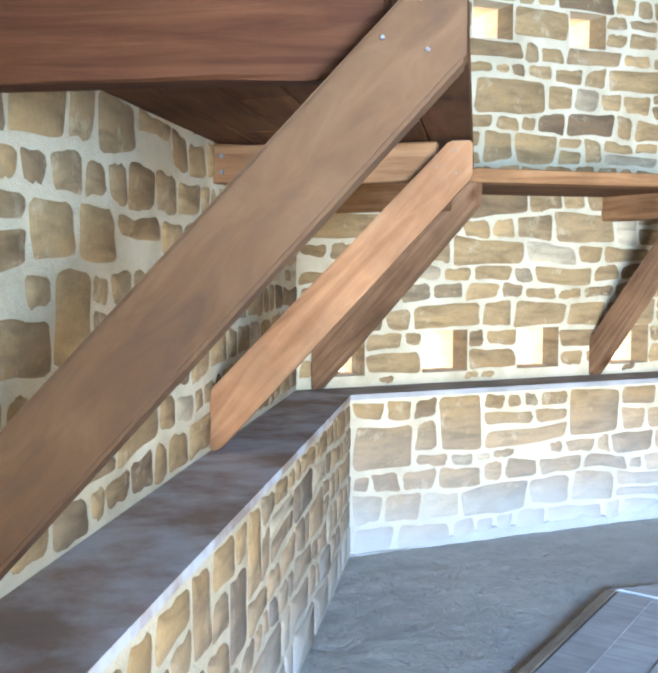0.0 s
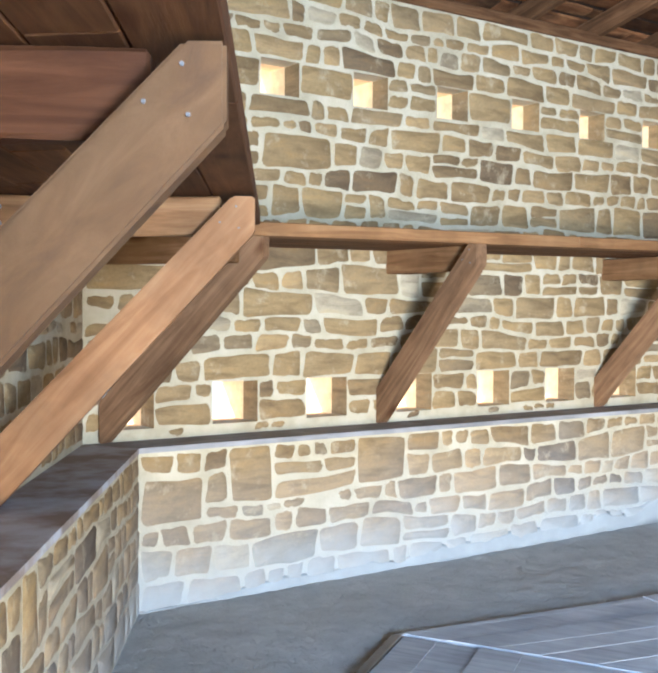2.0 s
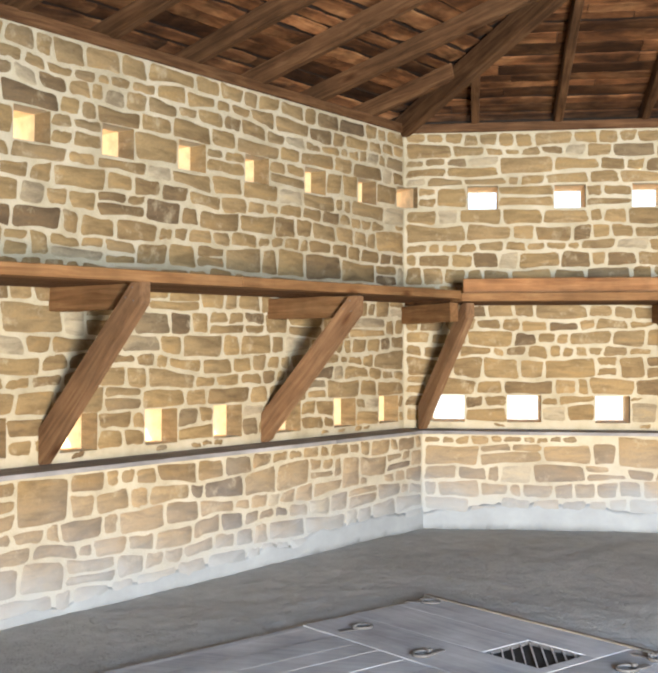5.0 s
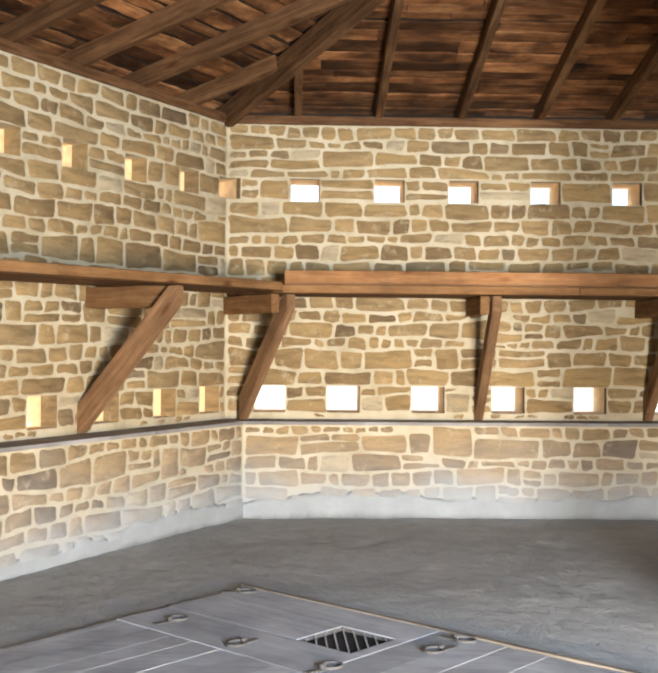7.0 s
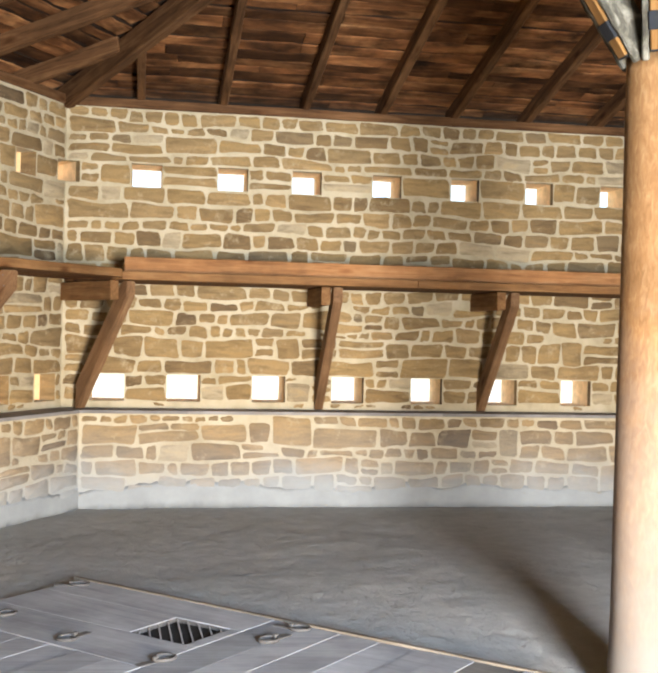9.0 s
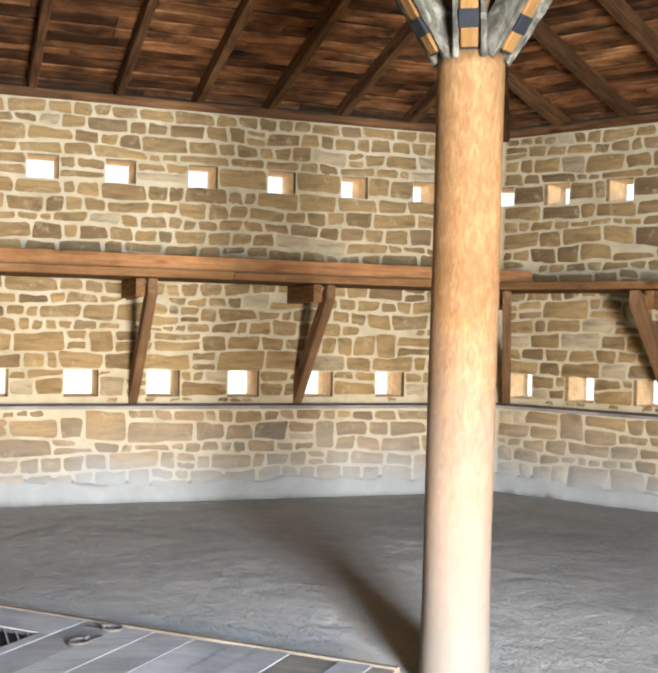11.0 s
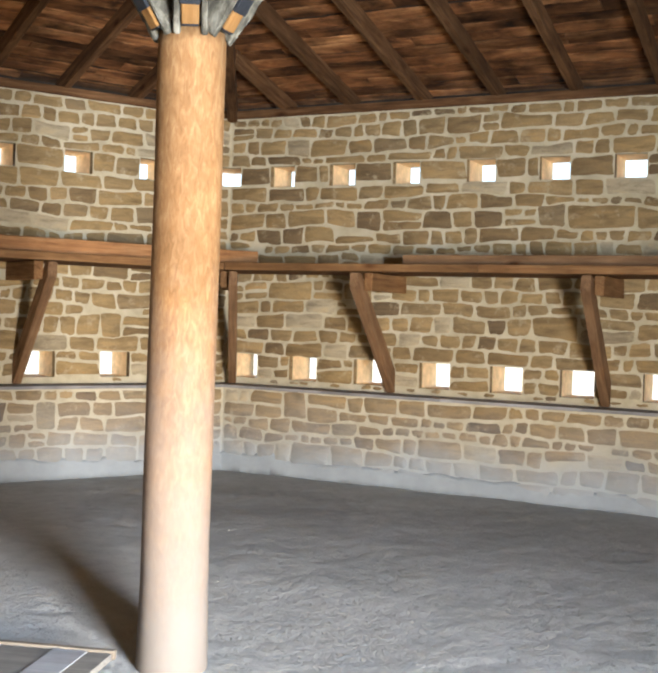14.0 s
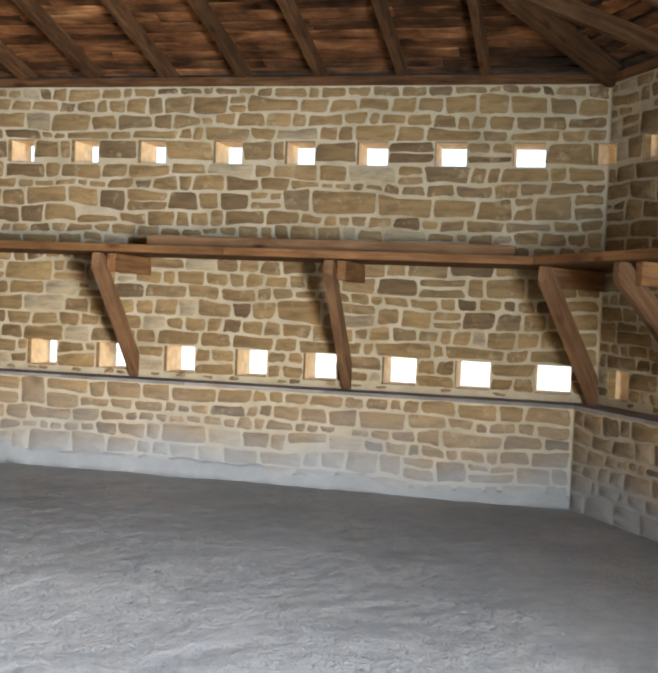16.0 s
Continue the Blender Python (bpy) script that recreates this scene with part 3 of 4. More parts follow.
def sill_boards(k, rng):
    """Flat slabs on the ledge, end to end, just over the stone."""
    a, b = ends(k, -0.006), ends(k, RECESS + 0.0)
    top = thing(f"sill_{k}", None, None, "smooth grey sill slabs with brown dirt on the ledge" if k == 1 else "dark weathered sill boards on the stone ledge", "sill", kind="structure", m=seat(k, 0, LEDGE - 0.03))
    rows = 1
    for r in range(rows):
        y0, y1 = -0.006 + r * (RECESS + 0.006) / rows, -0.006 + (r + 1) * (RECESS + 0.006) / rows
        left, right = ends(k, y0), ends(k, y1)
        cuts = [0.0, *(0.2 * i + rng.uniform(-0.04, 0.04) for i in range(1, 5)), 1.0]
        for c0, c1 in zip(cuts, cuts[1:]):
            if k == 6:
                continue
            bm = bmesh.new()
            p = [(left[0] + (left[1] - left[0]) * c0, y0), (left[0] + (left[1] - left[0]) * c1, y0),
                 (right[0] + (right[1] - right[0]) * c1, y1), (right[0] + (right[1] - right[0]) * c0, y1)]
            g = 0.0004
            p = [(p[0][0] + g, p[0][1] + g), (p[1][0] - g, p[1][1] + g), (p[2][0] - g, p[2][1] - g), (p[3][0] + g, p[3][1] - g)]
            lo, hi = [bm.verts.new((*q, 0.0)) for q in p], [bm.verts.new((*q, 0.03 + rng.uniform(-0.0002, 0.0002))) for q in p]
            bm.faces.new(lo[::-1])
            bm.faces.new(hi)
            for i in range(4):
                bm.faces.new([lo[i], lo[(i + 1) % 4], hi[(i + 1) % 4], hi[i]])
            bmesh.ops.bevel(bm, geom=bm.edges[:], offset=0.0008, segments=1, affect="EDGES")
            part("slab", bm, SILL if k == 1 else LEDGEWOOD, top)


for k in range(1, 6):
    sill_boards(k, random.Random(40 + k))


# --- floor and land
def floor_height(x, y):
    v = Vector((x, y, 0))
    z = 0.014 * noise.noise(v * 0.5) + 0.007 * noise.noise(v * 1.7) + 0.004 * noise.noise(v * 4.0) - 0.009 * abs(noise.noise(v * 6.0)) + 0.003 * noise.noise(v * 9.0)
    z -= 0.028 + 0.12 * math.exp(-((x - 0.4) ** 2 + (y + 0.1) ** 2) / 2.2)
    return -0.06 if inside(x, y, PIT_RIM) else z


PIT_RIM = ((-3.56, 0.5), (-3.97, -2.14), (-2.97, -3.56), (-0.6, -2.7), (-0.3, -1.3), (-0.24, -0.28))


def inside(x, y, rim):
    """Whether a place of the plan lies within the rim's corners."""
    odd = False
    for (x0, y0), (x1, y1) in zip(rim, rim[1:] + rim[:1]):
        if (y0 > y) != (y1 > y) and x < x0 + (x1 - x0) * (y - y0) / (y1 - y0):
            odd = not odd
    return odd


def earth_floor():
    bm, n, half = bmesh.new(), 300, 6.9
    grid = [[bm.verts.new((-half + 2 * half * i / n, -half + 2 * half * j / n, 0)) for i in range(n + 1)] for j in range(n + 1)]
    for row in grid:
        for v in row:
            v.co.z = floor_height(v.co.x, v.co.y)
    for j in range(n):
        for i in range(n):
            bm.faces.new([grid[j][i], grid[j][i + 1], grid[j + 1][i + 1], grid[j + 1][i]]).smooth = True
    reach = ring(0.12)
    for k in range(6):
        p, q = reach[k], reach[(k + 1) % 6]
        w = (q - p).normalized()
        bmesh.ops.bisect_plane(bm, geom=bm.verts[:] + bm.edges[:] + bm.faces[:], plane_co=(p.x, p.y, 0), plane_no=(-w.y, w.x, 0), clear_outer=True)
    return thing("floor", bm, FLOOR, "rough grey trodden earth floor", "floor", kind="structure")


earth_floor()
land = bmesh.new()
bmesh.ops.create_grid(land, x_segments=40, y_segments=40, size=600)
for v in land.verts:
    v.co.z = -0.45 + (0.8 * noise.noise(v.co * 0.02) if v.co.length > 30 else 0)
thing("ground", land, LAND, "dry sunlit grass land outside the walls", "ground", kind="structure")


# --- roof: plate, hips, rafters, rough sheathing, shingles
def roof_z(k, d):
    """The rafters' underside at d inward of the upper wall's face."""
    return ROOF_Z + PITCH * d


APEX = ROOF_Z + PITCH * (5.196 + RECESS)


def wall_plate(k, rng):
    a = ends(k, RECESS - 0.03)
    ob = thing(f"wall_plate_{k}", rough_beam(a[1] - a[0] - 0.02, 0.3, 0.085, rng, 16, 0.003), RAFTER,
               "dark brown timber plate along the top of the wall", "wall plate", kind="structure",
               m=seat(k, RECESS + 0.12, TOP + 0.042) @ pose(a[0] + 0.01, 0, 0))
    return ob


def hip_rafter(corner, rng):
    c = ring(RECESS)[corner]
    p = Vector((c.x, c.y, ROOF_Z + 0.0)) + Vector((c.x, c.y, 0)).normalized() * 0.25
    q = Vector((c.x * 0.02, c.y * 0.02, APEX + 0.0))
    p.z -= PITCH * 0.85 * 0.25
    bm, m = bar(p, q, 0.1, 0.21, rng, 14)
    ob = thing("hip_rafter", bm, RAFTER, "heavy dark brown hip rafter rising from the wall corner", "rafter", "hip rafters", m=m)
    ob.matrix_world = m
    return ob


def jack_rafter(k, s, rng):
    """A common rafter square to wall k, up to the hip."""
    a = ends(k, RECESS)
    reach = min(s - a[0], a[1] - s) * math.tan(radians(60)) - 0.06
    if reach < 0.35:
        return None
    t = seat(k, RECESS, 0, s)
    h = 0.15
    p = t @ Vector((0, 0.2, roof_z(k, -0.2) + h / 2))
    q = t @ Vector((0, -reach, roof_z(k, reach) + h / 2))
    bm, m = bar(p, q, 0.075, h, rng, 10, 0.0035)
    return thing("rafter", bm, RAFTER, "rough-sawn brown roof rafter under the sheathing", "rafter", "roof rafters", m=m)


def roof_side(k, rng):
    """Sheathing boards along the wall with ragged gaps, and the shingles over them."""
    slope = math.atan(PITCH)
    a = ends(k, RECESS)
    roof = thing(f"roof_{k}", None, None, "rough brown sheathing boards under a shingle roof", "roof", kind="structure",
                 m=seat(k, RECESS, ROOF_Z + 0.152) @ pose(0, 0.25, -PITCH * 0.25, math.degrees(slope), 0, 180))
    length = (5.196 + RECESS + 0.25) / math.cos(slope)
    half = (a[1] - a[0]) / 2 + 0.15
    mid = (a[0] + a[1]) / 2
    y = 0.0
    while y < length - 0.2:
        w = rng.uniform(0.09, 0.17)
        reach = half * (1 - (y + w) / length)
        if reach > 0.15:
            x0 = -reach
            while x0 < reach - 0.05:
                x1 = min(reach, x0 + rng.uniform(1.1, 2.6))
                bm, cuts = bmesh.new(), max(3, int((x1 - x0) / 0.09))
                lo, hi = [], []
                for i in range(cuts + 1):
                    x = x0 + (x1 - x0) * i / cuts
                    e0, e1 = (0.02 * (noise.noise(Vector((x * 4.5, y * 13 + d, 3.0 * k))) + 0.5 * noise.noise(Vector((x * 17, y * 9 + d, k)))) for d in (0, 7))
                    lo.append((x, y + e0, rng.uniform(-0.002, 0.002)))
                    hi.append((x, y + w + e1, rng.uniform(-0.002, 0.002)))
                rows = [[bm.verts.new((px - x0, py, pz + dz)) for px, py, pz in line] for dz in (0.0, 0.02) for line in (lo, hi)]
                for i in range(cuts):
                    bm.faces.new([rows[0][i], rows[0][i + 1], rows[1][i + 1], rows[1][i]])
                    bm.faces.new([rows[2][i], rows[3][i], rows[3][i + 1], rows[2][i + 1]])
                    bm.faces.new([rows[0][i], rows[2][i], rows[2][i + 1], rows[0][i + 1]])
                    bm.faces.new([rows[1][i], rows[1][i + 1], rows[3][i + 1], rows[3][i]])
                for i in (0, cuts):
                    bm.faces.new([rows[0][i], rows[1][i], rows[3][i], rows[2][i]])
                bmesh.ops.recalc_face_normals(bm, faces=bm.faces)
                bmesh.ops.translate(bm, vec=(0, -y, 0), verts=bm.verts)
                part("sheathing_board", bm, SHEATH, roof, m=pose(-mid + x0, y, 0))
                x0 = x1 + 0.006
        y += w + rng.choice((0.01, 0.02, 0.03, 0.045, 0.06))
    bm, inv = bmesh.new(), roof.matrix_world.inverted()
    eave = ring(RECESS + THICK + 0.45)
    lift = ROOF_Z + 0.152 + 0.035
    corners = [Vector((*eave[i], lift - PITCH * (THICK + 0.45))) for i in (k - 1, k % 6)] + [Vector((0, 0, lift + PITCH * (5.196 + RECESS)))]
    lo, hi = [bm.verts.new(inv @ q) for q in corners], [bm.verts.new(inv @ (q + Vector((0, 0, 0.06)))) for q in corners]
    bm.faces.new(lo[::-1])
    bm.faces.new(hi)
    for i in range(3):
        bm.faces.new([lo[i], lo[(i + 1) % 3], hi[(i + 1) % 3], hi[i]])
    part("shingle_layer", bm, SHINGLE, roof, "dark weathered shingles")




for k in range(1, 7):
    rng = random.Random(70 + k)
    wall_plate(k, rng)
    roof_side(k, rng)
    for s in RAFTERS[k]:
        jack_rafter(k, s, rng)
for corner in range(6):
    hip_rafter(corner, random.Random(90 + corner))


# --- gallery: brackets, deck boards, loose timbers on it
def bracket(front, back, lap, rng, label, foot=0.0, deep=0.168, wood=BEAM, brace_wood=BRACE, bolted=False, lift=0.0, waist=0.235, nose=0.085):
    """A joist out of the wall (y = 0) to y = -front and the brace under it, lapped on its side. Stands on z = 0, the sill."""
    holder = thing("gallery_bracket", None, None, label, "bracket", "gallery brackets")
    jz, jh = DECK_Z + lift - LEDGE - 0.006 - deep / 2, deep
    bm, m = bar((0, back, jz), (0, -front + 0.13, jz), 0.085, jh, rng, 6)
    joist = part("joist", bm, wood, holder, m=m)
    if bolted:
        for dz in (-0.032, 0.03):
            part("bolt", disc(0.011, 0.012, 8), ZINC, joist, "grey bolt head", m=m.inverted() @ pose(lap * 0.047, -0.035, jz + dz, 0, 90 * lap, 0))
    # the brace, cut upright at the wall and at the front, level under the deck
    d, off, w = 0.15, lap * 0.087, 0.084
    rise = DECK_Z + lift - LEDGE
    profile = [(-foot - 0.001, 0.002), (-foot - 0.001, waist), (-(front - nose), rise - 0.012), (-front, rise - 0.012), (-front, rise - 0.145), (-foot - 0.035, 0.002)]
    axis = along((off, -foot, 0.1), (off, -front, rise - 0.06), (0, 0, 1))
    inv = axis.inverted()
    bm = bmesh.new()
    sides = [[bm.verts.new(inv @ Vector((off + x, y, z))) for y, z in profile] for x in (-w / 2, w / 2)]
    bm.faces.new(sides[0])
    bm.faces.new(sides[1][::-1])
    for i in range(len(profile)):
        j = (i + 1) % len(profile)
        bm.faces.new([sides[0][j], sides[0][i], sides[1][i], sides[1][j]])
    bmesh.ops.recalc_face_normals(bm, faces=bm.faces)
    bmesh.ops.bevel(bm, geom=bm.edges[:], offset=0.007, segments=2, affect="EDGES")
    brace = part("brace", bm, brace_wood, holder, "pale brown diagonal timber brace", m=axis)
    for y, z in ((-front + 0.07, rise - 0.05), (-front + 0.13, rise - 0.11), (-front + 0.06, rise - 0.13)):
        p = inv @ Vector((off + lap * (w / 2 + 0.003), y, z))
        bolt = disc(0.0042, 0.007, 8)
        part("bolt", bolt, ZINC, brace, "grey bolt head", m=Matrix.Translation(p) @ axis.to_3x3().inverted().to_4x4() @ pose(0, 0, 0, 0, 90 * lap, 0))
    return holder


rng = random.Random(11)
for k in range(1, 6):
    front = RECESS + (0.665 if k == 1 else DECK_FRONT)
    made = {}
    for s, lap in BRACKETS[k]:
        # wall 1's near joist and brace take the darkened copies, standing for less light
        if lap not in made or k == 1:
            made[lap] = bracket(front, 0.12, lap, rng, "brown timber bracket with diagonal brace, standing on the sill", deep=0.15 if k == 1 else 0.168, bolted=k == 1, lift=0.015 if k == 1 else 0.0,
                                waist=0.215 if k == 1 and s < 0 else 0.235, nose=0.068 if k == 1 and s < 0 else 0.085, wood=SHADED_BEAM if k == 1 and s < 0 else BEAM, brace_wood=(SHADED_BRACE if s < 0 else AMBER) if k == 1 else BRACE)
            made[lap].matrix_world = seat(k, RECESS, LEDGE, s)
        else:
            copy_thing(made[lap], seat(k, RECESS, LEDGE, s))
for corner in (1, 2, 3, 4):
    c, f = ring(RECESS)[corner], ring(-DECK_FRONT)[corner]
    n = Vector((c.x, c.y)).normalized()
    m = Matrix(((n.y, n.x, 0, c.x), (-n.x, n.y, 0, c.y), (0, 0, 1, LEDGE), (0, 0, 0, 1)))
    corner_bracket = bracket((c - f).length, 0.1, 1, rng, "brown timber corner bracket with diagonal brace, standing on the sill", foot=0.07 if corner == 1 else 0.2)
    corner_bracket.matrix_world = m


def deck(k, rng):
    """Gallery boards along the wall, mitred at the corners."""
    front = -(0.665 if k == 1 else DECK_FRONT)
    ob = thing(f"gallery_deck_{k}", None, None, "narrow brown board gallery along the stone wall", "gallery", kind="structure", m=seat(k, 0, DECK_Z + (0.015 if k == 1 else 0)) @ (pose(0, 0, -0.008, 0, -0.65, 0) if k == 2 else Matrix()))
    y, rows = front, 6
    w = (RECESS - front) / rows
    for r in range(rows):
        y0, y1 = front + r * w + 0.002, front + (r + 1) * w - 0.002
        (a0, a1), (b0, b1) = ends(k, y0), ends(k, y1)
        if k == 1:
            a0 = b0 = -2.9
        joint = rng.uniform(0.3, 0.7)
        for c0, c1 in ((0.0, joint), (joint, 1.0)):
            p = [(a0 + (a1 - a0) * c0 + 0.002, y0), (a0 + (a1 - a0) * c1 - 0.002, y0), (b0 + (b1 - b0) * c1 - 0.002, y1), (b0 + (b1 - b0) * c0 + 0.002, y1)]
            bm, cx = bmesh.new(), (p[0][0] + p[1][0]) / 2
            thick = 0.07 if r == 0 else 0.05
            lo = [bm.verts.new((x - cx, yy - y0, rng.uniform(0, 0.002))) for x, yy in p]
            hi = [bm.verts.new((x - cx, yy - y0, thick + rng.uniform(0, 0.003))) for x, yy in p]
            bm.faces.new(lo[::-1])
            bm.faces.new(hi)
            for i in range(4):
                bm.faces.new([lo[i], lo[(i + 1) % 4], hi[(i + 1) % 4], hi[i]])
            bmesh.ops.bevel(bm, geom=bm.edges[:], offset=0.004, segments=1, affect="EDGES")
            # wall 1's boards: redder wood, also darkened in colour for the dim light
            part("deck_board", bm, SHADED_DECK if k == 1 else DECK if r else BEAM, ob, m=pose(cx, y0, 0))


for k in range(1, 6):
    deck(k, random.Random(130 + k))
bm = rough_beam(5.75, 0.14, 0.14, random.Random(3), 24, 0.003)
thing("loose_beam", bm, LOOSE, "long reddish-brown squared timber lying on the gallery", "beam", "loose timbers", m=seat(3, -0.36, DECK_Z + 0.142) @ pose(-2.62, 0, 0))
bm = rough_beam(3.3, 0.12, 0.095, random.Random(4), 18, 0.003)
thing("loose_plank", bm, BRACE, "pale brown squared timber lying on the gallery", "beam", "loose timbers", m=seat(4, -0.36, DECK_Z + 0.122) @ pose(-0.84, 0, 0))


# --- the post and its struts
def post():
    holder = thing("post", None, None, "round peeled log post with struts under the roof", "post")
    bm, n, rows = bmesh.new(), 40, 44
    loops = []
    for j in range(rows + 1):
        z = -0.32 + 3.31 * j / rows
        r0 = 0.166 + 0.0012 * (3 - z) + 0.006 * (z < 0.25) * (0.25 - z) / 0.25
        loop = []
        for i in range(n):
            a = 2 * math.pi * i / n
            r = r0 + 0.005 * noise.noise(Vector((math.cos(a) * 1.3, math.sin(a) * 1.3, z * 0.8))) + 0.0018 * noise.noise(Vector((math.cos(a) * 9, math.sin(a) * 9, z * 3)))
            loop.append(bm.verts.new((z, r * math.cos(a) - 0.014 * (1 - z / 3), r * math.sin(a))))
        loops.append(loop)
    for p, q in zip(loops, loops[1:]):
        for i in range(n):
            bm.faces.new([p[i], p[(i + 1) % n], q[(i + 1) % n], q[i]]).smooth = True
    bm.faces.new(loops[-1])
    bmesh.ops.recalc_face_normals(bm, faces=bm.faces)
    upright = Matrix(((0, 1, 0, 0), (0, 0, 1, 0), (1, 0, 0, 0), (0, 0, 0, 1)))
    part("log", bm, LOG, holder, "peeled pale orange log", m=upright)
    core = bmesh.new()
    bmesh.ops.create_cone(core, cap_ends=True, segments=6, radius1=0.135, radius2=0.125, depth=2.0, matrix=Matrix.Translation((2.98 + 1.0, 0, 0)) @ pose(0, 0, 0, 0, 90, 0))
    part("core", core, LOG, holder, m=upright)
    for i in range(6):
        a = radians(30 + 60 * i)
        out = Vector((math.cos(a), math.sin(a), 0))
        p = out * 0.155 + Vector((0, 0, 3.02))
        way = (out * 0.56 + Vector((0, 0, 0.83))).normalized()
        q = p + way * 1.75
        m = along(p, q)
        strut = part("strut", rough_beam(1.75, 0.085, 0.125, random.Random(200 + i), 6, 0.002), OCHRE, holder, "ochre timber strut", m=m)
        collar = box(0.10, 0.19, -0.048, 0.048, -0.068, 0.068, 0.003)
        part("strap", collar, STEEL, strut, "black steel strap")
        shoe = box(-0.006, 0.008, -0.04, 0.04, -0.06, 0.06, 0.002)
        part("shoe", shoe, STEEL, strut, "black steel bearing plate")
        for sgn in (-1, 1):
            cheek = rough_beam(0.62, 0.03, 0.15, random.Random(210 + i), 8, 0.004)
            part("cheek", cheek, GREYWOOD, strut, "weathered grey timber cheek", m=pose(-0.05, sgn * 0.066, 0.02, 0, 0, 0))
    return holder


post()


# --- the boarded pit cover in the floor
A, B, C, D = Vector((-3.6, 0.57)), Vector((-4.03, -2.16)), Vector((-3.0, -3.65)), Vector((-0.14, -0.24))
COVER_Z = 0.035


def cover():
    holder = thing("pit_cover", None, None, "grey painted board cover with iron rings on the earth floor", "pit cover", m=Matrix.Translation((A.x, A.y, -COVER_Z)))
    u = (D - A).normalized()
    v = Vector((u.y, -u.x))

    def strip(name, p, q, inward, width, z0=0.0, z1=COVER_Z, label=""):
        """A board from p to q, its outer edge on that line."""
        p, q, n = Vector(p), Vector(q), Vector(inward).normalized()
        way = (q - p).normalized()
        m = Matrix(((way.x, n.x, 0, p.x - A.x), (way.y, n.y, 0, p.y - A.y), (0, 0, 1, 0), (0, 0, 0, 1)))
        bm = box(0, (q - p).length, 0.001, width - 0.001, z0, z1, 0.0012)
        bmesh.ops.recalc_face_normals(bm, faces=bm.faces)
        return part(name, bm, PAINTED, holder, label, m)

    return holder, u, v, strip


holder, u, v, strip = cover()
rng = random.Random(21)
pale_edge = strip("edge_strip", A, A + (D - A) * 0.965, v, 0.035, 0.0, COVER_Z + 0.008, "pale worn wooden edge strip")
pale_edge.data.materials[0] = WORN
strip("edge_strip", B, A, u, 0.03, 0.0, COVER_Z - 0.002)
strip("edge_strip", C, B, (0.82, 0.57), 0.05, 0.0, COVER_Z - 0.002, "tan wooden edge strip").data.materials[0] = WORN
# the plain hatch leaf with the grating, in four pieces round the opening
G0, G1, GV0, GV1 = 1.15, 1.54, 0.34, 0.72


def leaf(x0, x1, y0, y1):
    p = A + u * x0 + v * y0
    strip("hatch_leaf", p, p + u * (x1 - x0), v, y1 - y0, 0.0, COVER_Z + 0.002)


leaf(0.075, 1.615, 0.038, GV0)
leaf(0.075, G0, GV0, GV1)
leaf(G1, 1.615, GV0, GV1)
leaf(0.095, 1.615, GV1, 1.12)


def plank(corners, wood, lift):
    """A board of the cover between four corners, given along and across the long edge."""
    mid = sum((Vector(c) for c in corners), Vector((0, 0))) / 4
    bm = bmesh.new()
    flat = [u * (c[0] - mid.x) + v * (c[1] - mid.y) for c in corners]
    flat = [q - q.normalized() * 0.003 for q in flat]
    way = (flat[2] - flat[1]).normalized()
    turn = Matrix(((way.x, -way.y, 0), (way.y, way.x, 0), (0, 0, 1))).to_4x4()
    back = turn.inverted()
    lo, hi = [[bm.verts.new(back @ Vector((q.x, q.y, z))) for q in flat] for z in (0.0, COVER_Z + lift)]
    bm.faces.new(lo[::-1])
    bm.faces.new(hi)
    for i in range(4):
        bm.faces.new([lo[i], lo[(i + 1) % 4], hi[(i + 1) % 4], hi[i]])
    bmesh.ops.recalc_face_normals(bm, faces=bm.faces)
    bmesh.ops.bevel(bm, geom=bm.edges[:], offset=0.0007, segments=1, affect="EDGES")
    o = u * mid.x + v * mid.y
    part("board", bm, wood, holder, "bare grey board" if wood is BARE else "", Matrix.Translation((o.x, o.y, 0)) @ turn)


def mitre(x):
    """Where the boards end, on the line that halves the cover's south-west corner."""
    return 2.72 - (max(x, 0.2) - 0.2) * 0.79 if x < 2.35 else 1.02


stops = [0.14, 0.4, 0.6, 0.77, 0.98, 1.18, 1.4, 1.615]
for x0, x1 in zip(stops, stops[1:]):
    near = 0.095 if x0 < 0.2 else x0
    plank([(near, 1.124), (x0 + (0.06 if x0 < 0.2 else 0), mitre(x0)), (x1, mitre(x1)), (x1, 1.124)], PAINTED, rng.uniform(-0.004, 0.004))
stops = [1.62, 1.85, 2.06, 2.31, 2.53, 2.69, 2.86, 3.13, 3.3, 3.42]
for i, (x0, x1) in enumerate(zip(stops, stops[1:])):
    plank([(x0, 0.04), (x0, mitre(x0)), (x1, mitre(x1)), (x1, 0.04)], BARE if i in (6, 8) else PAINTED, rng.uniform(-0.004, 0.004))
# boards along the south-west edge, from the mitre on
run, inward = Vector((0.741, 0.671)) * 1.8, Vector((0.785, -0.62))
stops = [0.06, 0.24, 0.46, 0.68, 0.9, 1.1, 1.32, 1.54, 1.76, 1.98, 2.2, 2.42, 2.64]
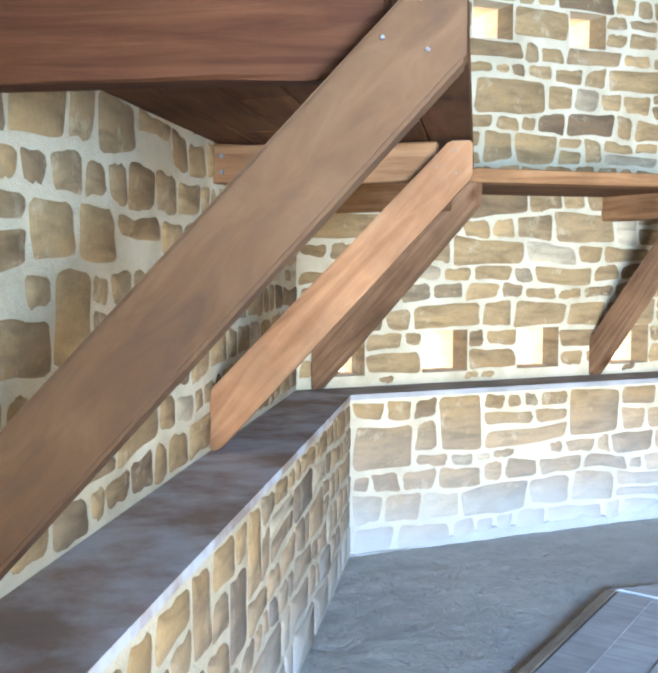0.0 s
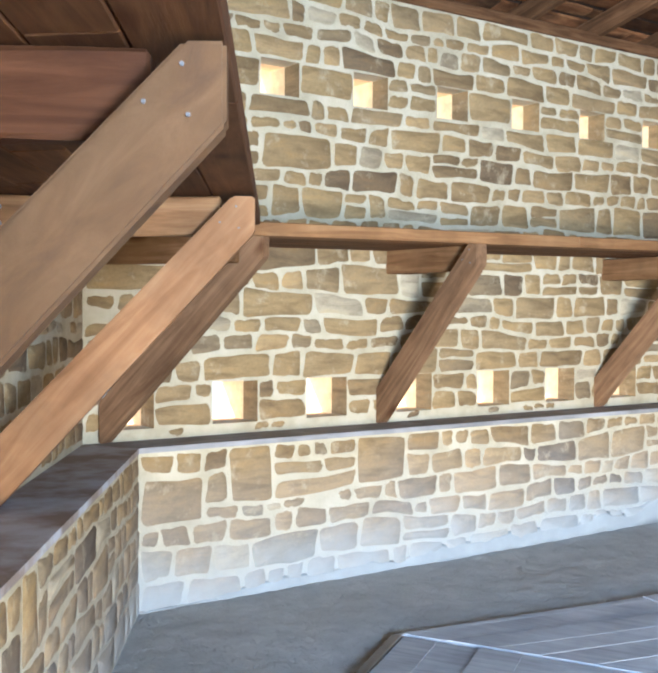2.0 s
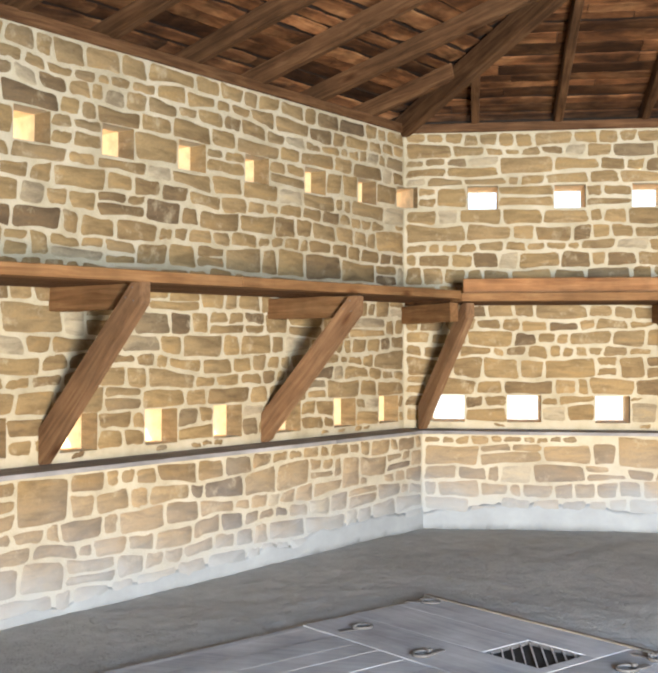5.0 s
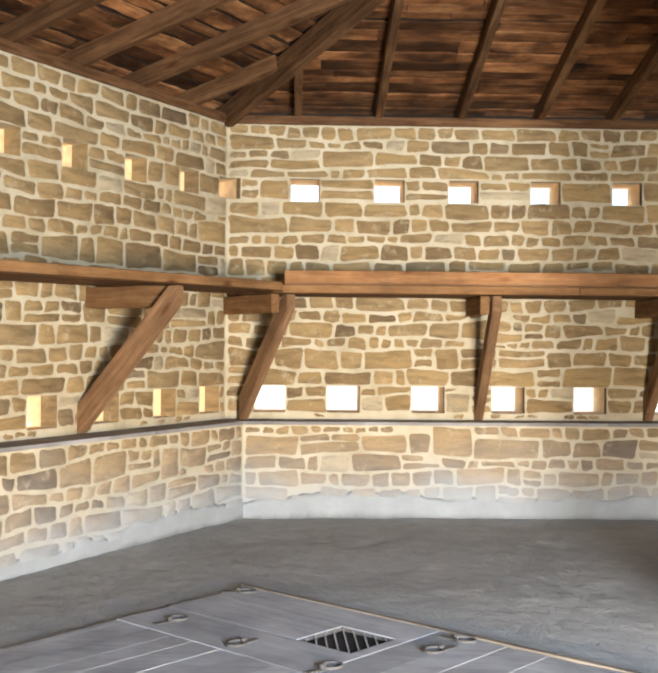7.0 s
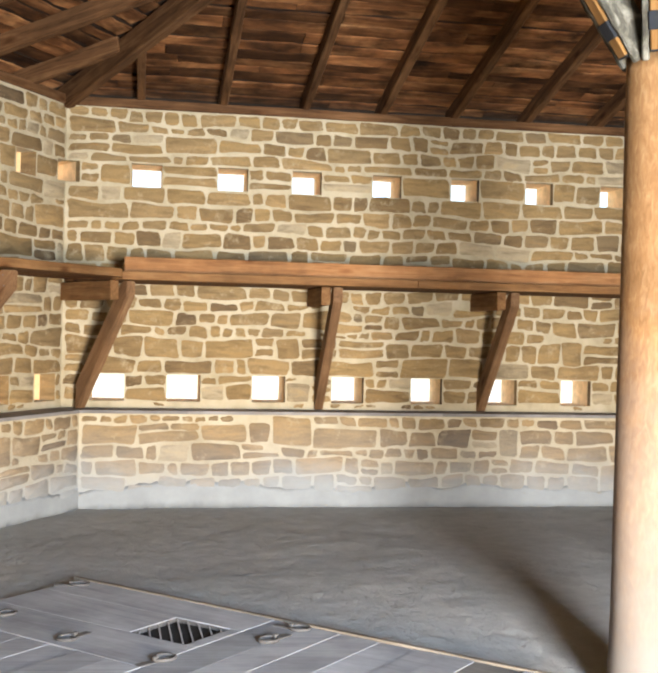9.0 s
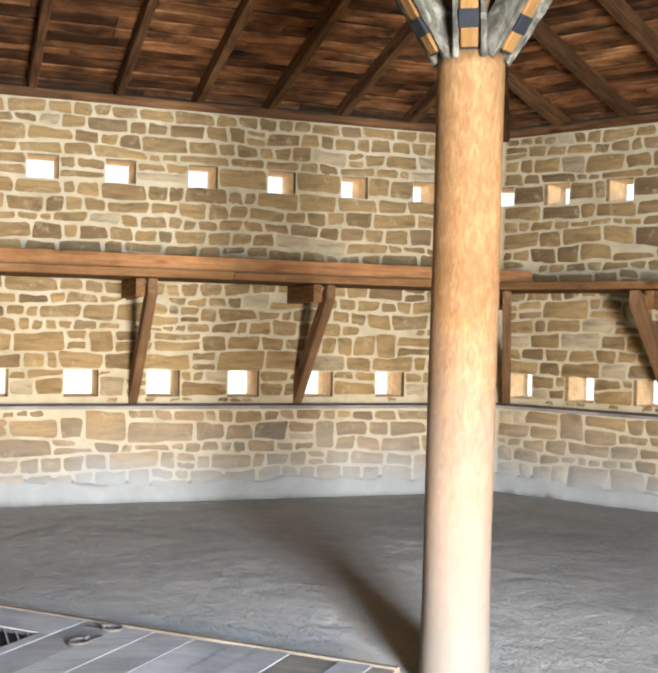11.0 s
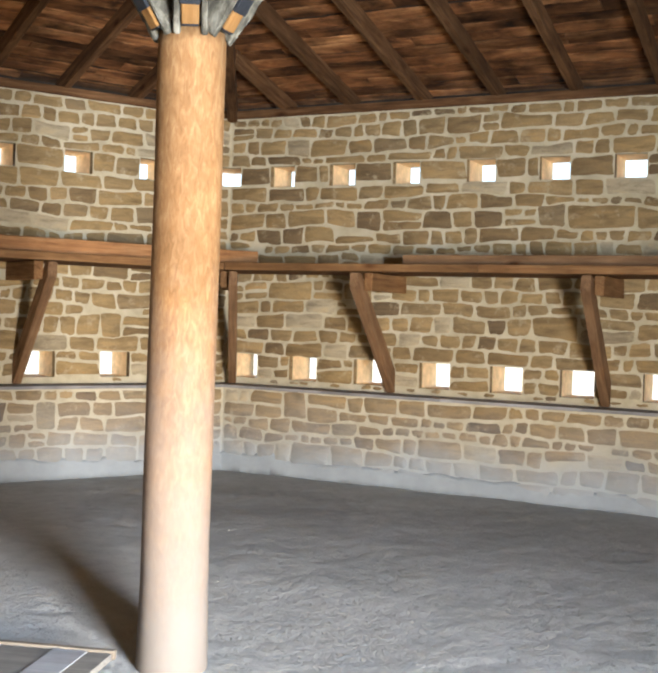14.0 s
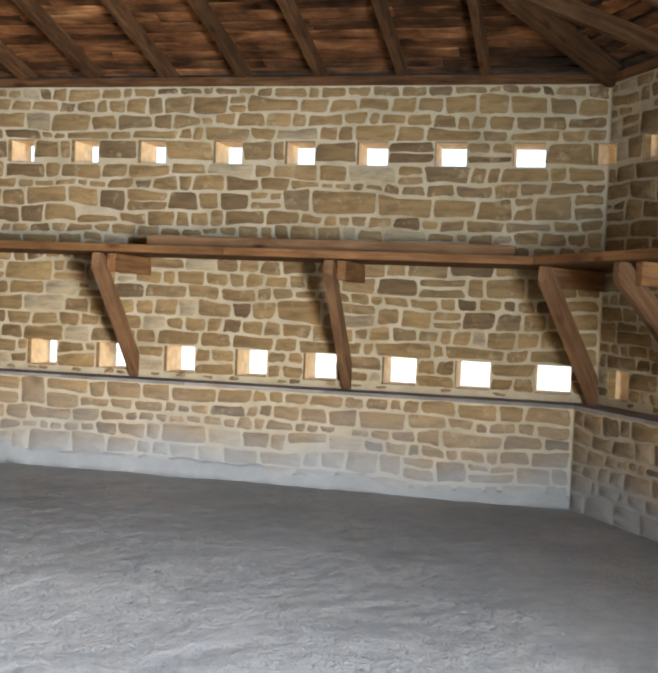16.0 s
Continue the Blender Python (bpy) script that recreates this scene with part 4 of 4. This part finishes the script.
for d0, d1 in zip(stops, stops[1:]):
    p, q = (Vector((0.21, 2.76)) + inward * d for d in (d0, d1))
    plank([p, p + run, q + run, q], PAINTED, rng.uniform(-0.004, 0.004))


def grating():
    c = A + u * (G0 + G1) / 2 + v * (GV0 + GV1) / 2
    m = Matrix(((u.x, -v.x, 0, c.x), (u.y, -v.y, 0, c.y), (0, 0, 1, -0.014), (0, 0, 0, 1)))
    g = thing("floor_grating", None, None, "steel bar grating set in the grey pit cover", "grating", m=m)
    hx, hy = (G1 - G0) / 2 - 0.004, (GV1 - GV0) / 2 - 0.004
    # flat plate just under the bars, the pit's darkness painted near-black
    part("pit", box(-hx, hx, -hy, hy, -0.014, -0.010, 0), PIT_SHADE, g, "flat dark plate for the shaded pit below")
    for x0, x1, y0, y1 in ((-hx, hx, -hy, -hy + 0.01), (-hx, hx, hy - 0.01, hy), (-hx, -hx + 0.01, -hy, hy), (hx - 0.01, hx, -hy, hy)):
        part("frame_bar", box(x0, x1, y0, y1, -0.008, 0.012, 0.002), IRON, g)
    reach = (hx + hy) / math.sqrt(2)
    for i in range(9):
        c = -0.82 * reach + i * 1.64 * reach / 8
        length = reach - abs(c) - 0.008
        part("bar", box(-length, length, -0.004, 0.004, 0.003, 0.008, 0.0006), BAR, g, m=pose(c / math.sqrt(2), c / math.sqrt(2), 0, 0, 0, -45))


grating()


def ring_pull(x, y, turn):
    """An iron ring lying beside its staple plate."""
    g = thing("ring_pull", None, None, "dark iron lifting ring on the grey pit cover", "ring pull", "lifting rings", m=pose(x, y, 0, 0, 0, turn))
    bm = bmesh.new()
    seg, sec, r0, r1 = 18, 6, 0.058, 0.009
    loops = []
    for i in range(seg):
        a = 2 * math.pi * i / seg
        loops.append([bm.verts.new(((r0 + r1 * math.cos(b)) * math.cos(a) + 0.05, (r0 + r1 * math.cos(b)) * math.sin(a) * 0.85, 0.012 + r1 * math.sin(b)))
                      for b in (2 * math.pi * j / sec for j in range(sec))])
    for i in range(seg):
        for j in range(sec):
            bm.faces.new([loops[i][j], loops[(i + 1) % seg][j], loops[(i + 1) % seg][(j + 1) % sec], loops[i][(j + 1) % sec]]).smooth = True
    bmesh.ops.recalc_face_normals(bm, faces=bm.faces)
    part("ring", bm, IRON, g)
    part("plate", box(-0.11, 0.02, -0.022, 0.022, 0.001, 0.007, 0.002), IRON, g)
    part("staple", box(-0.018, 0.012, -0.012, 0.012, 0.006, 0.03, 0.005), IRON, g)
    return g


first = ring_pull(-3.51, 0.37, 20)
for x, y, turn in ((-3.46, -0.43, 70), (-2.85, -0.60, -100), (-2.26, -0.79, 65), (-1.88, -0.19, -110), (-1.88, 0.04, -10)):
    copy_thing(first, pose(x, y, 0, 0, 0, turn))

# --- stones of the walls
for k in range(1, 6):
    rng = random.Random(300 + k)
    ob, a, holes = WALLS[k]
    x0, x1 = (a[0], a[1]) if k not in (1, 5) else ((-1.6, a[1]) if k == 1 else (a[0], -0.5))
    stones = rubble(x0 + 0.01, x1 - 0.01, LEDGE + 0.01, TOP - 0.005, [h for h in holes if x0 - 0.01 <= h[0] and h[1] <= x1 + 0.01], rng, k * 11.0)
    lay(ob, stones, rng, 0.0115 if k == 1 else 0.0085)
    ob, a = BASES[k]
    x0, x1 = (a[0], a[1]) if k not in (1, 5) else ((-1.6, a[1]) if k == 1 else (a[0], -0.5))
    lay(ob, rubble(x0 + 0.01, x1 - 0.01, -0.04, LEDGE - 0.035, [], rng, k * 11.0 + 5), rng, 0.0088)


def lime_skirt(k, rng, first, last):
    """A worn coat of lime over the foot of wall k, thinning out upward with a ragged edge; its height at both ends."""
    parent, (s0, s1) = BASES[k]
    n = int((s1 - s0) / 0.05)
    grid = []
    bm = bmesh.new()
    for i in range(n + 1):
        f = i / n
        s = s0 + (s1 - s0) * f
        high = first + (last - first) * f + 0.10 * noise.noise(Vector((s * 0.8, k, 0))) + 0.06 * noise.noise(Vector((s * 3.1, k, 5))) + 0.03 * noise.noise(Vector((s * 9.0, k, 9)))
        high = max(high, -0.02)
        grid.append([bm.verts.new((s, y + 0.0015 * rng.uniform(-1, 1) if z else y, -0.08 + (high + 0.08) * z)) for y, z in ((-0.018, 0.0), (-0.0125, 0.45), (-0.0085, 0.75), (0.004, 1.0))])
    for p, q in zip(grid, grid[1:]):
        for j in range(3):
            bm.faces.new([p[j], q[j], q[j + 1], p[j + 1]]).smooth = True
        bm.faces.new([p[0], p[3], q[3], q[0]])
    bmesh.ops.recalc_face_normals(bm, faces=bm.faces)
    part("lime_coat", bm, WASH, parent, "pale ragged coat of lime along the wall's foot")


for k, first, last in ((2, -0.02, 0.2), (3, 0.2, 0.19), (4, 0.2, 0.09)):
    lime_skirt(k, random.Random(500 + k), first, last)
